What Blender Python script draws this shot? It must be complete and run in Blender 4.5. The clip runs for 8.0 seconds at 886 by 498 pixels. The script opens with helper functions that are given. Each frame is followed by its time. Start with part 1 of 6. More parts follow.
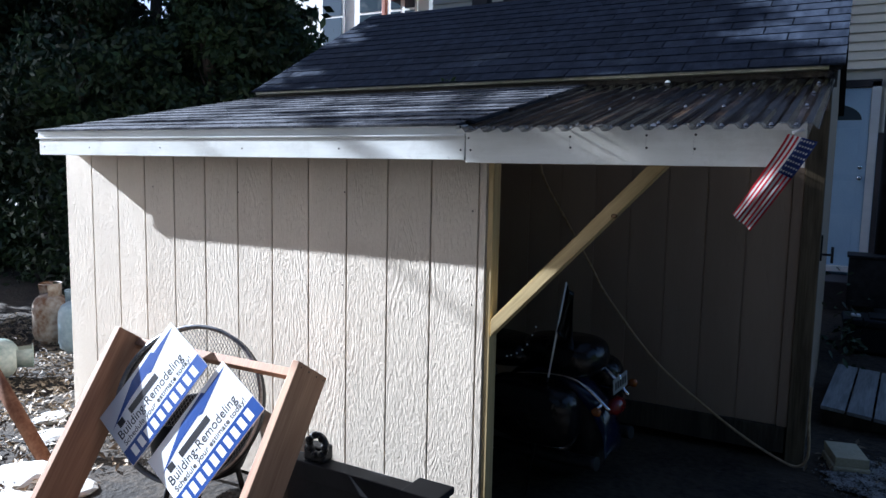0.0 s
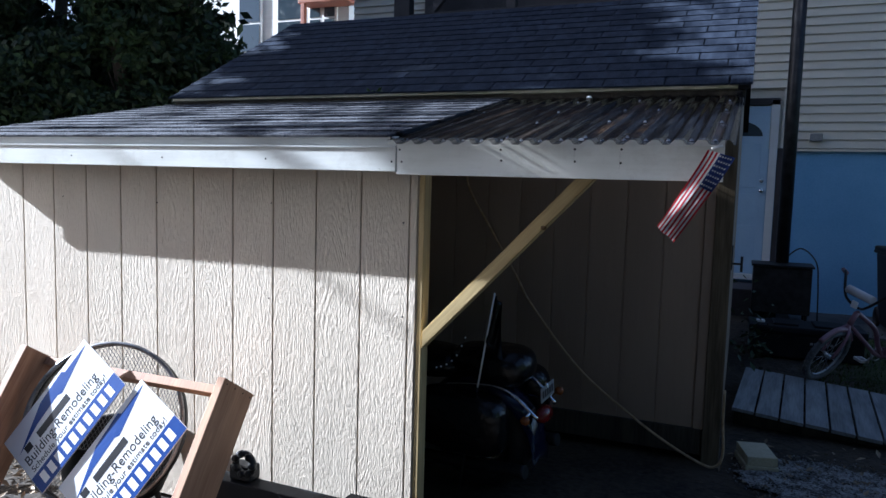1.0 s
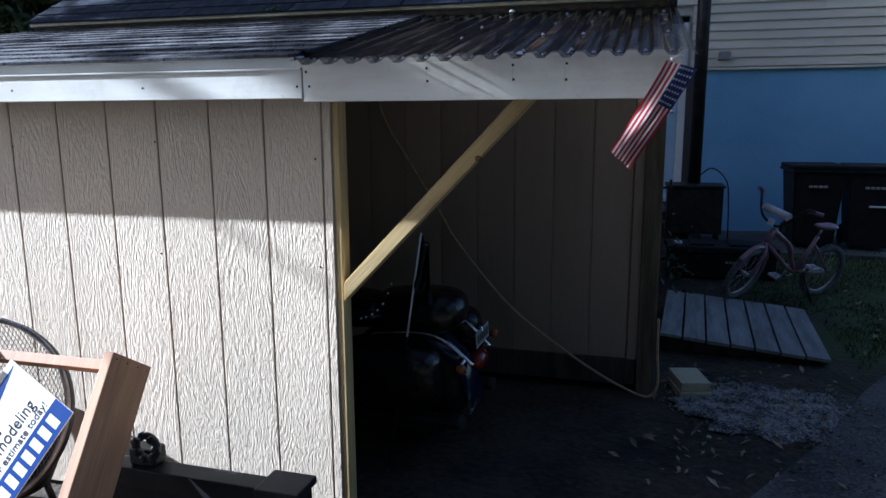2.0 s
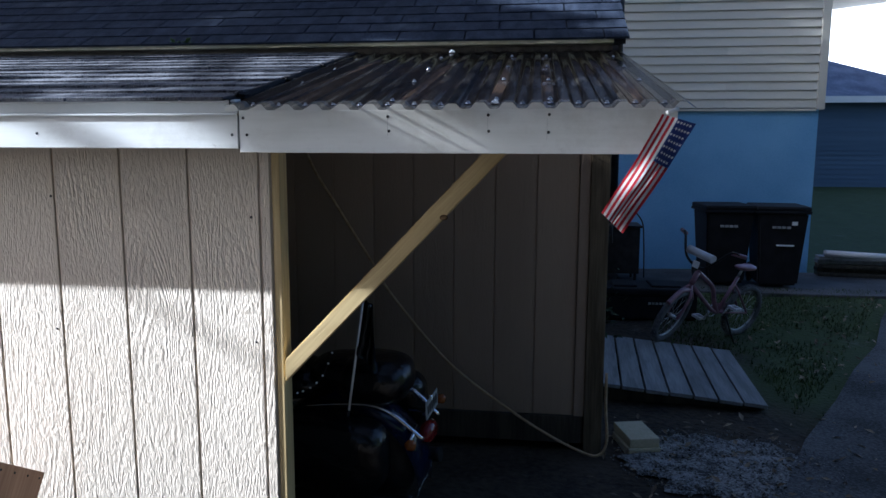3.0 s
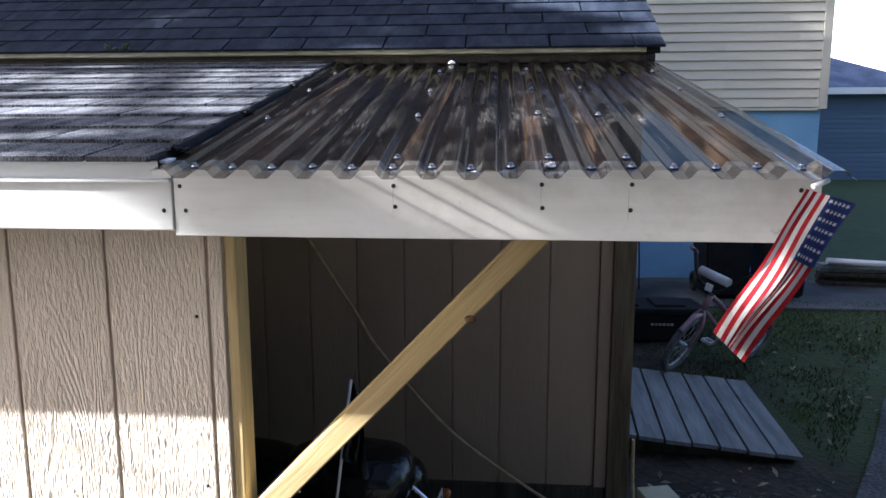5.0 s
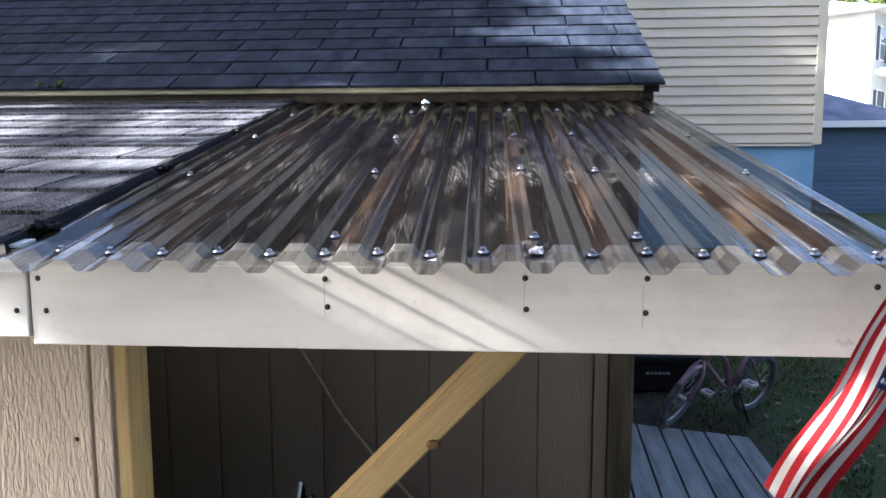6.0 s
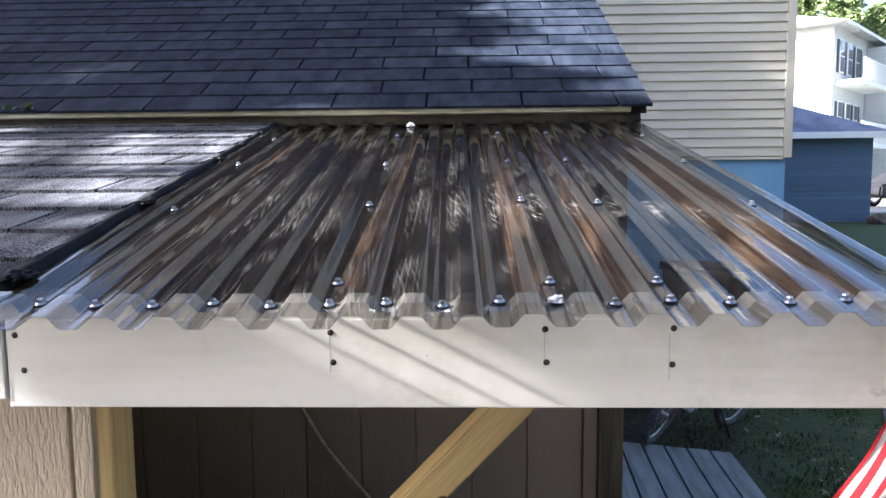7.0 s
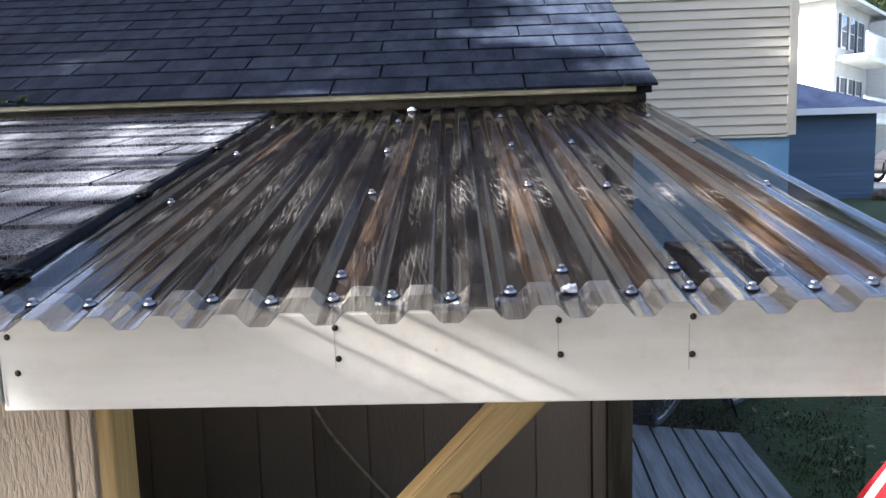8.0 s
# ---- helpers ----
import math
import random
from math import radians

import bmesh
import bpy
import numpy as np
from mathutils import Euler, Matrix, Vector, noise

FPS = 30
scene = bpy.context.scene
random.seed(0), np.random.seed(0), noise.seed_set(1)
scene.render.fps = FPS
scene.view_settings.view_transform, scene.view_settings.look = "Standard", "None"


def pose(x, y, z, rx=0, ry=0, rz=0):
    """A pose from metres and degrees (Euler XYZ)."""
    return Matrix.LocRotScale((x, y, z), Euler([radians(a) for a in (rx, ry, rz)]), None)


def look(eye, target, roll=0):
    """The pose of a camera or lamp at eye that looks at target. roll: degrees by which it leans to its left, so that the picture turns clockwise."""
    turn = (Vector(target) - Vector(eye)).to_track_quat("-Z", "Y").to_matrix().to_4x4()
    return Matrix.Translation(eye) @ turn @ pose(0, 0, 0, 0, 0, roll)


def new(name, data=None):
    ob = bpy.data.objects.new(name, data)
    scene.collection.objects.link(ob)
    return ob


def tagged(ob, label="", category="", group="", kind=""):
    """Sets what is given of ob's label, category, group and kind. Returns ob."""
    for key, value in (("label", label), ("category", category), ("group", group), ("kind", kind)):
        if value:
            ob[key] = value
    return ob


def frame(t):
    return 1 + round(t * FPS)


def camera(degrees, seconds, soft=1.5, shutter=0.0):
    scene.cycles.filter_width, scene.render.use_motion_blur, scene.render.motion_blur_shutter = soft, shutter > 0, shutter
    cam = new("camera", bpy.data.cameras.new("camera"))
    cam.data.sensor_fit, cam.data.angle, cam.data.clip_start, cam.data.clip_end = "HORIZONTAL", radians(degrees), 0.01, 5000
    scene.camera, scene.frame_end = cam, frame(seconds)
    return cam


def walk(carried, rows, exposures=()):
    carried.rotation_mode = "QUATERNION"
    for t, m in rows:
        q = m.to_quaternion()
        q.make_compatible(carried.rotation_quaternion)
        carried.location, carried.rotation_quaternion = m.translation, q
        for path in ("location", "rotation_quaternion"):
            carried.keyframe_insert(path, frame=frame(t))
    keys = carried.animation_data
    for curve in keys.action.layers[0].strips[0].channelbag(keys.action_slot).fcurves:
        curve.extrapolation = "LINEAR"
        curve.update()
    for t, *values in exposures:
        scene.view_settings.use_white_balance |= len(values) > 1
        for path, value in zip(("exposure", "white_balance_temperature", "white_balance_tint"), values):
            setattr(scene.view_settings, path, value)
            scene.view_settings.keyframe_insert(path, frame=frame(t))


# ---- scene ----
cam = camera(63.6, 8.0)
PATH = [
    (0, (1.376, -2.629, 1.686), (0.405, -0.895, 1.468), 1.2),
    (0.5, (1.317, -2.642, 1.688), (0.451, -0.849, 1.495), 1.1),
    (1, (1.328, -2.643, 1.692), (0.557, -0.808, 1.507), 1.6),
    (1.5, (1.274, -2.578, 1.662), (0.55, -0.734, 1.384), 1.7),
    (2, (1.14, -2.321, 1.673), (0.618, -0.426, 1.304), -0.3),
    (2.2, (1.113, -2.242, 1.691), (0.618, -0.341, 1.315), -0.1),
    (3.3, (0.795, -1.982, 1.738), (0.585, -0.01, 1.481), 0.1),
    (3.5, (0.774, -1.935, 1.74), (0.554, 0.034, 1.462), 0.1),
    (4, (0.773, -1.763, 1.814), (0.51, 0.196, 1.509), -0.9),
    (4.2, (0.772, -1.695, 1.843), (0.455, 0.252, 1.516), -0.1),
    (5.3, (0.644, -1.25, 1.939), (0.503, 0.724, 1.647), 0.0),
    (5.5, (0.668, -1.158, 1.949), (0.522, 0.82, 1.692), 0.1),
    (6, (0.691, -1.006, 1.985), (0.548, 0.976, 1.756), -0.1),
    (6.5, (0.651, -0.942, 2.011), (0.572, 1.046, 1.802), -0.7),
    (7, (0.63, -0.941, 2.03), (0.566, 1.048, 1.832), -0.5),
    (7.5, (0.625, -0.932, 2.03), (0.563, 1.057, 1.827), -0.7),
    (8, (0.622, -0.899, 2.032), (0.551, 1.085, 1.792), -1.7),
]
walk(cam, [(t, look(eye, target, roll)) for t, eye, target, roll in PATH],
     exposures=[(0, 2.02, 5150, 10), (2.2, 2.02, 5150, 10), (3.4, 2.34, 5200, 11), (4.2, 2.62, 5350, 13), (5.3, 3.3, 5950, 13), (6.0, 3.55, 6000, 13), (8.0, 3.53, 6050, 13)])

# ---- world and sun ----
SUN = Vector((0.95, 0.15, -0.47)).normalized()
world = bpy.data.worlds.new("world")
scene.world = world
world.use_nodes = True
wn = world.node_tree.nodes
sky = wn.new("ShaderNodeTexSky")
sky.sky_type, sky.sun_disc = "NISHITA", False
sky.sun_elevation = math.asin(-SUN.z)
sky.sun_rotation = math.atan2(-SUN.x, -SUN.y)
sky.air_density, sky.dust_density, sky.ozone_density = 0.65, 2.5, 0.4
wn["Background"].inputs[1].default_value = 0.05
world.node_tree.links.new(sky.outputs[0], wn["Background"].inputs[0])
sun = new("sun", bpy.data.lights.new("sun", "SUN"))
sun.data.energy, sun.data.angle, sun.data.color = 5.0, radians(0.42), (1.0, 0.96, 0.90)
sun.matrix_world = Matrix.Translation((-20, -3, 12)) @ SUN.to_track_quat("-Z", "Y").to_matrix().to_4x4()

# ---- materials ----


def surf(name, dark, light, scale=6.0, stretch=(1, 1, 1), rough=0.75, bump=0.2, fine=90.0, fine_stretch=None,
         depth=0.002, metal=0.0, speck=0.25, vary=0.15, spec=0.4, coat=0.0, distort=0.0):
    """A surface with blotches at one scale and grain, with relief, at a finer one."""
    m = bpy.data.materials.new(name)
    m.use_nodes = True
    nt = m.node_tree
    n, link = nt.nodes, nt.links.new
    bsdf = n["Principled BSDF"]
    co, info = n.new("ShaderNodeTexCoord"), n.new("ShaderNodeObjectInfo")
    shift = n.new("ShaderNodeVectorMath")
    shift.operation = "MULTIPLY_ADD"
    link(info.outputs["Random"], shift.inputs[0])
    shift.inputs[1].default_value = (37, 91, 53)
    link(co.outputs["Object"], shift.inputs[2])
    big, small = n.new("ShaderNodeMapping"), n.new("ShaderNodeMapping")
    big.inputs["Scale"].default_value = stretch
    small.inputs["Scale"].default_value = fine_stretch or stretch
    a, b = n.new("ShaderNodeTexNoise"), n.new("ShaderNodeTexNoise")
    for node, mapping, s in ((a, big, scale), (b, small, fine)):
        link(shift.outputs[0], mapping.inputs[0])
        link(mapping.outputs[0], node.inputs["Vector"])
        node.inputs["Scale"].default_value, node.inputs["Detail"].default_value = s, 5
    b.inputs["Distortion"].default_value = distort
    ramp = n.new("ShaderNodeValToRGB")
    ramp.color_ramp.elements[0].color, ramp.color_ramp.elements[1].color = (*dark, 1), (*light, 1)
    ramp.color_ramp.elements[0].position, ramp.color_ramp.elements[1].position = 0.32, 0.68
    mix = n.new("ShaderNodeMath")
    mix.operation = "MULTIPLY_ADD"
    link(b.outputs["Fac"], mix.inputs[0])
    mix.inputs[1].default_value = speck * 2
    sub = n.new("ShaderNodeMath")
    sub.operation = "ADD"
    link(a.outputs["Fac"], sub.inputs[0])
    sub.inputs[1].default_value = -speck
    link(sub.outputs[0], mix.inputs[2])
    link(mix.outputs[0], ramp.inputs[0])
    hsv = n.new("ShaderNodeHueSaturation")
    val = n.new("ShaderNodeMapRange")
    link(info.outputs["Random"], val.inputs[0])
    val.inputs[3].default_value, val.inputs[4].default_value = 1 - vary, 1 + vary
    link(val.outputs[0], hsv.inputs["Value"])
    link(ramp.outputs[0], hsv.inputs["Color"])
    link(hsv.outputs[0], bsdf.inputs["Base Color"])
    bsdf.inputs["Roughness"].default_value, bsdf.inputs["Metallic"].default_value = rough, metal
    bsdf.inputs["Specular IOR Level"].default_value, bsdf.inputs["Coat Weight"].default_value = spec, coat
    rr = n.new("ShaderNodeMapRange")
    link(a.outputs["Fac"], rr.inputs[0])
    rr.inputs[3].default_value, rr.inputs[4].default_value = max(rough - 0.12, 0.03), min(rough + 0.12, 1)
    link(rr.outputs[0], bsdf.inputs["Roughness"])
    if bump:
        bp = n.new("ShaderNodeBump")
        bp.inputs["Strength"].default_value, bp.inputs["Distance"].default_value = bump, depth
        link(b.outputs["Fac"], bp.inputs["Height"])
        link(bp.outputs[0], bsdf.inputs["Normal"])
    return m


def leafy(name, dark, light):
    m = surf(name, dark, light, scale=1.5, rough=0.6, bump=0, vary=0.0, fine=14)
    n = m.node_tree.nodes
    geo = n.new("ShaderNodeNewGeometry")
    hsv = n["Hue/Saturation/Value"]
    r = n.new("ShaderNodeMapRange")
    r.inputs[3].default_value, r.inputs[4].default_value = 0.6, 1.4
    m.node_tree.links.new(geo.outputs["Random Per Island"], r.inputs[0])
    m.node_tree.links.new(r.outputs[0], hsv.inputs["Value"])
    return m




def embossed(m, deep, rings):
    """Pressed wood grain: arched rings that follow a stretched field, broken by short fine pores."""
    n, link = m.node_tree.nodes, m.node_tree.links.new
    co, info, shift = n.new("ShaderNodeTexCoord"), n.new("ShaderNodeObjectInfo"), n.new("ShaderNodeVectorMath")
    shift.operation = "MULTIPLY_ADD"
    link(info.outputs["Random"], shift.inputs[0])
    shift.inputs[1].default_value = (61, 17, 43)
    link(co.outputs["Object"], shift.inputs[2])

    def field(scale, stretch, detail, distortion):
        mp, tex = n.new("ShaderNodeMapping"), n.new("ShaderNodeTexNoise")
        mp.inputs["Scale"].default_value = stretch
        link(shift.outputs[0], mp.inputs[0])
        link(mp.outputs[0], tex.inputs["Vector"])
        tex.inputs["Scale"].default_value, tex.inputs["Detail"].default_value, tex.inputs["Distortion"].default_value = scale, detail, distortion
        return tex.outputs["Fac"]

    def calc(op, a, b=None, c=None):
        node = n.new("ShaderNodeMath")
        node.operation = op
        for k, q in enumerate((a, b, c)):
            if q is None:
                continue
            if isinstance(q, float):
                node.inputs[k].default_value = q
            else:
                link(q, node.inputs[k])
        return node.outputs[0]

    broad = field(6.0, (1, 1, 0.16), 1.5, 0.25)
    ring = calc("SINE", calc("MULTIPLY", broad, rings))
    pores = field(165.0, (1, 1, 0.24), 3, 0.6)
    where = field(3.2, (1, 1, 0.6), 2, 0.0)
    amount = calc("MULTIPLY_ADD", where, 1.5, -0.35)
    height = calc("MULTIPLY_ADD", calc("MULTIPLY", ring, amount), 0.44, calc("MULTIPLY", pores, 2.5))
    bump = n["Bump"]
    for old in list(bump.inputs["Height"].links):
        m.node_tree.links.remove(old)
    link(height, bump.inputs["Height"])
    bump.inputs["Strength"].default_value, bump.inputs["Distance"].default_value = 1.0, deep
    return m


SIDING = embossed(surf("tan_painted_siding", (0.585, 0.51, 0.41), (0.665, 0.585, 0.475), scale=2.0, stretch=(1, 1, 0.25), rough=0.55, bump=1.0,
                       fine=78, fine_stretch=(1, 1, 0.15), depth=0.006, speck=0.10, vary=0.04, distort=1.7), 0.0022, 210.0)
# same tan siding, with the shade inside the shed put into a darker colour
SIDING_SHADE = surf("tan_siding_shade_darkened", (0.285, 0.215, 0.155), (0.35, 0.27, 0.195), scale=2.0, stretch=(1, 1, 0.2), rough=0.6, bump=0.6,
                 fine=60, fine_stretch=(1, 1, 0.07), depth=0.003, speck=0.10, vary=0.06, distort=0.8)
embossed(SIDING_SHADE, 0.0012, 110.0)
FASCIA = surf("white_primed_board", (0.64, 0.65, 0.61), (0.78, 0.79, 0.76), scale=5, stretch=(0.6, 1, 1.4), rough=0.45, bump=0.25,
              fine=70, fine_stretch=(0.08, 1, 1), depth=0.001, speck=0.16, vary=0.03)


def scuffed(m, colour, scale, lo, hi, amount):
    """Sparse dark scuffs and stains over a painted board."""
    n, link = m.node_tree.nodes, m.node_tree.links.new
    bsdf = n["Principled BSDF"]
    old = bsdf.inputs["Base Color"].links[0].from_socket
    co, mp, spots = n.new("ShaderNodeTexCoord"), n.new("ShaderNodeMapping"), n.new("ShaderNodeTexNoise")
    mp.inputs["Scale"].default_value = (1, 1, 1.3)
    link(co.outputs["Object"], mp.inputs[0])
    link(mp.outputs[0], spots.inputs["Vector"])
    spots.inputs["Scale"].default_value, spots.inputs["Detail"].default_value, spots.inputs["Roughness"].default_value = scale, 9, 0.75
    r = n.new("ShaderNodeMapRange")
    link(spots.outputs["Fac"], r.inputs[0])
    r.inputs[1].default_value, r.inputs[2].default_value, r.inputs[4].default_value = lo, hi, amount
    mix = n.new("ShaderNodeMix")
    mix.data_type = "RGBA"
    link(r.outputs[0], mix.inputs["Factor"])
    link(old, mix.inputs["A"])
    mix.inputs["B"].default_value = (*colour, 1)
    link(mix.outputs["Result"], bsdf.inputs["Base Color"])


scuffed(FASCIA, (0.22, 0.20, 0.17), 7, 0.61, 0.71, 0.75)
scuffed(FASCIA, (0.36, 0.34, 0.28), 2.2, 0.50, 0.72, 0.5)
scuffed(FASCIA, (0.12, 0.11, 0.10), 34, 0.665, 0.70, 0.6)
TRIM = surf("white_aluminium", (0.62, 0.64, 0.64), (0.72, 0.74, 0.74), scale=3, rough=0.35, bump=0.06, fine=30, depth=0.001, speck=0.1, vary=0.02)
EAVEPAINT = surf("yellow_green_stained_white_paint", (0.34, 0.34, 0.20), (0.66, 0.66, 0.52), scale=4, stretch=(0.4, 1, 1), rough=0.5, bump=0.2, fine=40, depth=0.001, speck=0.3, vary=0)
PINE = surf("treated_pine", (0.36, 0.26, 0.11), (0.53, 0.41, 0.20), scale=3, stretch=(6, 6, 0.4), rough=0.65, bump=0.35,
            fine=9, fine_stretch=(9, 9, 0.5), depth=0.002, speck=0.35, vary=0.06, distort=1.2)
KNOT = surf("dark_wood_knot", (0.06, 0.035, 0.012), (0.14, 0.085, 0.035), scale=60, rough=0.7, bump=0.2)
RAW = surf("raw_lumber", (0.27, 0.145, 0.085), (0.43, 0.255, 0.155), scale=3, stretch=(5, 5, 0.5), rough=0.7, bump=0.3,
           fine=8, fine_stretch=(9, 9, 0.5), depth=0.002, speck=0.3, vary=0.06, distort=1.0)
RAFTER = surf("brown_rafter_lumber", (0.14, 0.09, 0.055), (0.32, 0.22, 0.145), scale=3, stretch=(5, 0.5, 5), rough=0.75, bump=0.3,
              fine=8, fine_stretch=(9, 0.5, 9), depth=0.002, speck=0.35, vary=0.1)
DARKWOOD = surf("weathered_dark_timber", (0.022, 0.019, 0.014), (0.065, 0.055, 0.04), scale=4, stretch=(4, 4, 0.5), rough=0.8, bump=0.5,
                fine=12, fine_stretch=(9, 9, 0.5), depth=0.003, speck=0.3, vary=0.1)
OLDPOST = surf("brown_weathered_post", (0.075, 0.058, 0.034), (0.17, 0.135, 0.085), scale=4, stretch=(4, 4, 0.5), rough=0.8, bump=0.5,
               fine=12, fine_stretch=(9, 9, 0.5), depth=0.003, speck=0.3, vary=0.1)
DECK = surf("grey_weathered_plank", (0.16, 0.165, 0.17), (0.29, 0.295, 0.30), scale=4, stretch=(4, 0.5, 4), rough=0.8, bump=0.4,
            fine=12, fine_stretch=(9, 0.5, 9), depth=0.002, speck=0.3, vary=0.12)
SHINGLE = surf("dark_asphalt_shingle", (0.012, 0.014, 0.020), (0.150, 0.155, 0.172), scale=6, rough=0.9, bump=0.8, fine=170,
               depth=0.0015, speck=1.1, vary=0.14, spec=0.08)
SHINGLE_UP = surf("blue_black_asphalt_shingle", (0.006, 0.010, 0.020), (0.037, 0.047, 0.070), scale=5, rough=0.85, bump=1.0, fine=190,
                  depth=0.003, speck=0.9, vary=0.13, spec=0.1)
TAR = surf("black_flashing", (0.006, 0.006, 0.007), (0.020, 0.020, 0.023), scale=9, rough=0.75, bump=0.6, fine=60, depth=0.004, spec=0.2)
STEEL = surf("galvanised_steel", (0.45, 0.46, 0.48), (0.62, 0.63, 0.65), scale=30, rough=0.3, metal=1, bump=0.1, fine=200)
RUBBER = surf("black_rubber", (0.015, 0.015, 0.016), (0.035, 0.035, 0.037), scale=20, rough=0.7, bump=0.3, fine=150)
BLACK = surf("black_plastic", (0.007, 0.007, 0.009), (0.016, 0.016, 0.019), scale=7, rough=0.6, bump=0.15, fine=160, depth=0.001, spec=0.2)
IRON = surf("black_metal", (0.010, 0.010, 0.011), (0.03, 0.03, 0.032), scale=12, rough=0.5, metal=0.4, bump=0.2, fine=120)
CHROME = surf("chrome", (0.7, 0.7, 0.72), (0.85, 0.85, 0.87), scale=12, rough=0.12, metal=1, bump=0)
WIRE = surf("dull_grey_wire", (0.16, 0.16, 0.165), (0.34, 0.34, 0.35), scale=14, rough=0.38, metal=0.7, bump=0.2, fine=120)
NAILHEAD = surf("dark_nail_head", (0.02, 0.02, 0.02), (0.06, 0.055, 0.05), scale=90, rough=0.6, metal=0.6, bump=0)
VINYL = surf("beige_vinyl_siding", (0.66, 0.615, 0.51), (0.74, 0.695, 0.585), scale=1.2, stretch=(1, 1, 1), rough=0.5, bump=0.12,
             fine=60, fine_stretch=(0.1, 1, 1), depth=0.001, speck=0.12, vary=0.03)
BLUEWALL = surf("light_blue_painted_concrete", (0.17, 0.36, 0.60), (0.24, 0.46, 0.70), scale=1.3, rough=0.75, bump=0.35, fine=40, depth=0.004, speck=0.2, vary=0)
DOORPAINT = surf("pale_blue_door_paint", (0.42, 0.58, 0.74), (0.50, 0.65, 0.80), scale=2, rough=0.4, bump=0.1, fine=50, depth=0.001, vary=0)
GARBLUE = surf("slate_blue_siding", (0.055, 0.095, 0.145), (0.085, 0.13, 0.19), scale=1, stretch=(0.3, 1, 1), rough=0.6, bump=0.3, fine=14, fine_stretch=(0.2, 1, 1), vary=0.05)
GARROOF = surf("blue_grey_roof_shingle", (0.06, 0.08, 0.13), (0.14, 0.17, 0.24), scale=2, rough=0.85, bump=0.6, fine=30, depth=0.01, speck=0.4, vary=0.15)
WHITEWALL = surf("white_clapboard", (0.70, 0.70, 0.68), (0.80, 0.80, 0.78), scale=0.6, rough=0.6, bump=0.2, fine=12, fine_stretch=(0.1, 0.1, 1), depth=0.01, vary=0.02)
PALEROOF = surf("pale_grey_roof_shingle", (0.34, 0.34, 0.34), (0.50, 0.50, 0.50), scale=2, rough=0.85, bump=0.4, fine=20, depth=0.01, speck=0.3, vary=0.1)
# white clapboard greyed, so the apartment house's shaded side sits in the colour
SHADEWALL = surf("white_clapboard_shade_greyed", (0.46, 0.47, 0.48), (0.56, 0.57, 0.58), scale=0.6, rough=0.6, bump=0.2, fine=12, fine_stretch=(0.1, 0.1, 1), depth=0.01, vary=0.02)
REDWOOD = surf("red_brown_paint", (0.30, 0.10, 0.06), (0.40, 0.15, 0.09), scale=2, rough=0.6, bump=0.1, vary=0.05)
DARKPAINT = surf("dark_paint_and_porch_shade", (0.03, 0.028, 0.03), (0.07, 0.06, 0.06), scale=2, rough=0.6, bump=0.2, vary=0.1)
CONCRETE = surf("grey_concrete", (0.24, 0.24, 0.235), (0.36, 0.36, 0.35), scale=3, rough=0.9, bump=0.6, fine=45, depth=0.004, speck=0.3, vary=0.1)
# darker concrete for the walk along the house wall
DARKWALK = surf("dark_grey_concrete", (0.045, 0.045, 0.046), (0.12, 0.12, 0.12), scale=2, rough=0.8, bump=0.6, fine=45, depth=0.004, speck=0.3, vary=0)
PALESTONE = surf("pale_broken_concrete", (0.5, 0.49, 0.46), (0.68, 0.67, 0.63), scale=6, rough=0.9, bump=0.7, fine=40, depth=0.006, vary=0.12)
RUST = surf("rusty_steel", (0.14, 0.055, 0.025), (0.30, 0.15, 0.08), scale=10, rough=0.85, bump=0.5, fine=60, depth=0.002, vary=0.1)
TANKRUST = surf("rust_streaked_white_paint", (0.16, 0.075, 0.03), (0.50, 0.46, 0.40), scale=6, rough=0.6, bump=0.3, fine=25, depth=0.002, speck=0.3, vary=0)
TANKBLUE = surf("pale_blue_tank_paint", (0.24, 0.32, 0.37), (0.40, 0.49, 0.54), scale=6, rough=0.5, bump=0.2, fine=30, vary=0)
TANKGREEN = surf("faded_green_white_tank_paint", (0.20, 0.26, 0.23), (0.46, 0.49, 0.44), scale=7, rough=0.6, bump=0.3, fine=30, speck=0.3, vary=0)
SIGNWHITE = surf("white_sign_plastic", (0.78, 0.79, 0.80), (0.82, 0.83, 0.84), scale=3, rough=0.4, bump=0.05, fine=30, vary=0)
SIGNBLUE = surf("blue_sign_print", (0.008, 0.045, 0.22), (0.012, 0.06, 0.27), scale=3, rough=0.4, bump=0.05, fine=30, vary=0)
INK = surf("black_sign_print", (0.008, 0.008, 0.012), (0.014, 0.014, 0.018), scale=3, rough=0.4, bump=0, vary=0)
FLAGRED = surf("red_flag_cloth", (0.50, 0.025, 0.035), (0.62, 0.04, 0.05), scale=20, rough=0.8, bump=0.25, fine=500, depth=0.0006, vary=0)
FLAGWHITE = surf("white_flag_cloth", (0.78, 0.77, 0.74), (0.86, 0.85, 0.83), scale=20, rough=0.8, bump=0.25, fine=500, depth=0.0006, vary=0)
FLAGBLUE = surf("navy_flag_cloth", (0.035, 0.055, 0.20), (0.05, 0.08, 0.26), scale=20, rough=0.8, bump=0.25, fine=500, depth=0.0006, vary=0)
BIKEPINK = surf("dusty_pink_bicycle_paint", (0.20, 0.10, 0.14), (0.32, 0.18, 0.22), scale=8, rough=0.4, bump=0.05, coat=0.4, vary=0)
BIKEWHITE = surf("pale_bicycle_paint", (0.6, 0.58, 0.6), (0.72, 0.7, 0.72), scale=8, rough=0.4, bump=0.05, vary=0)
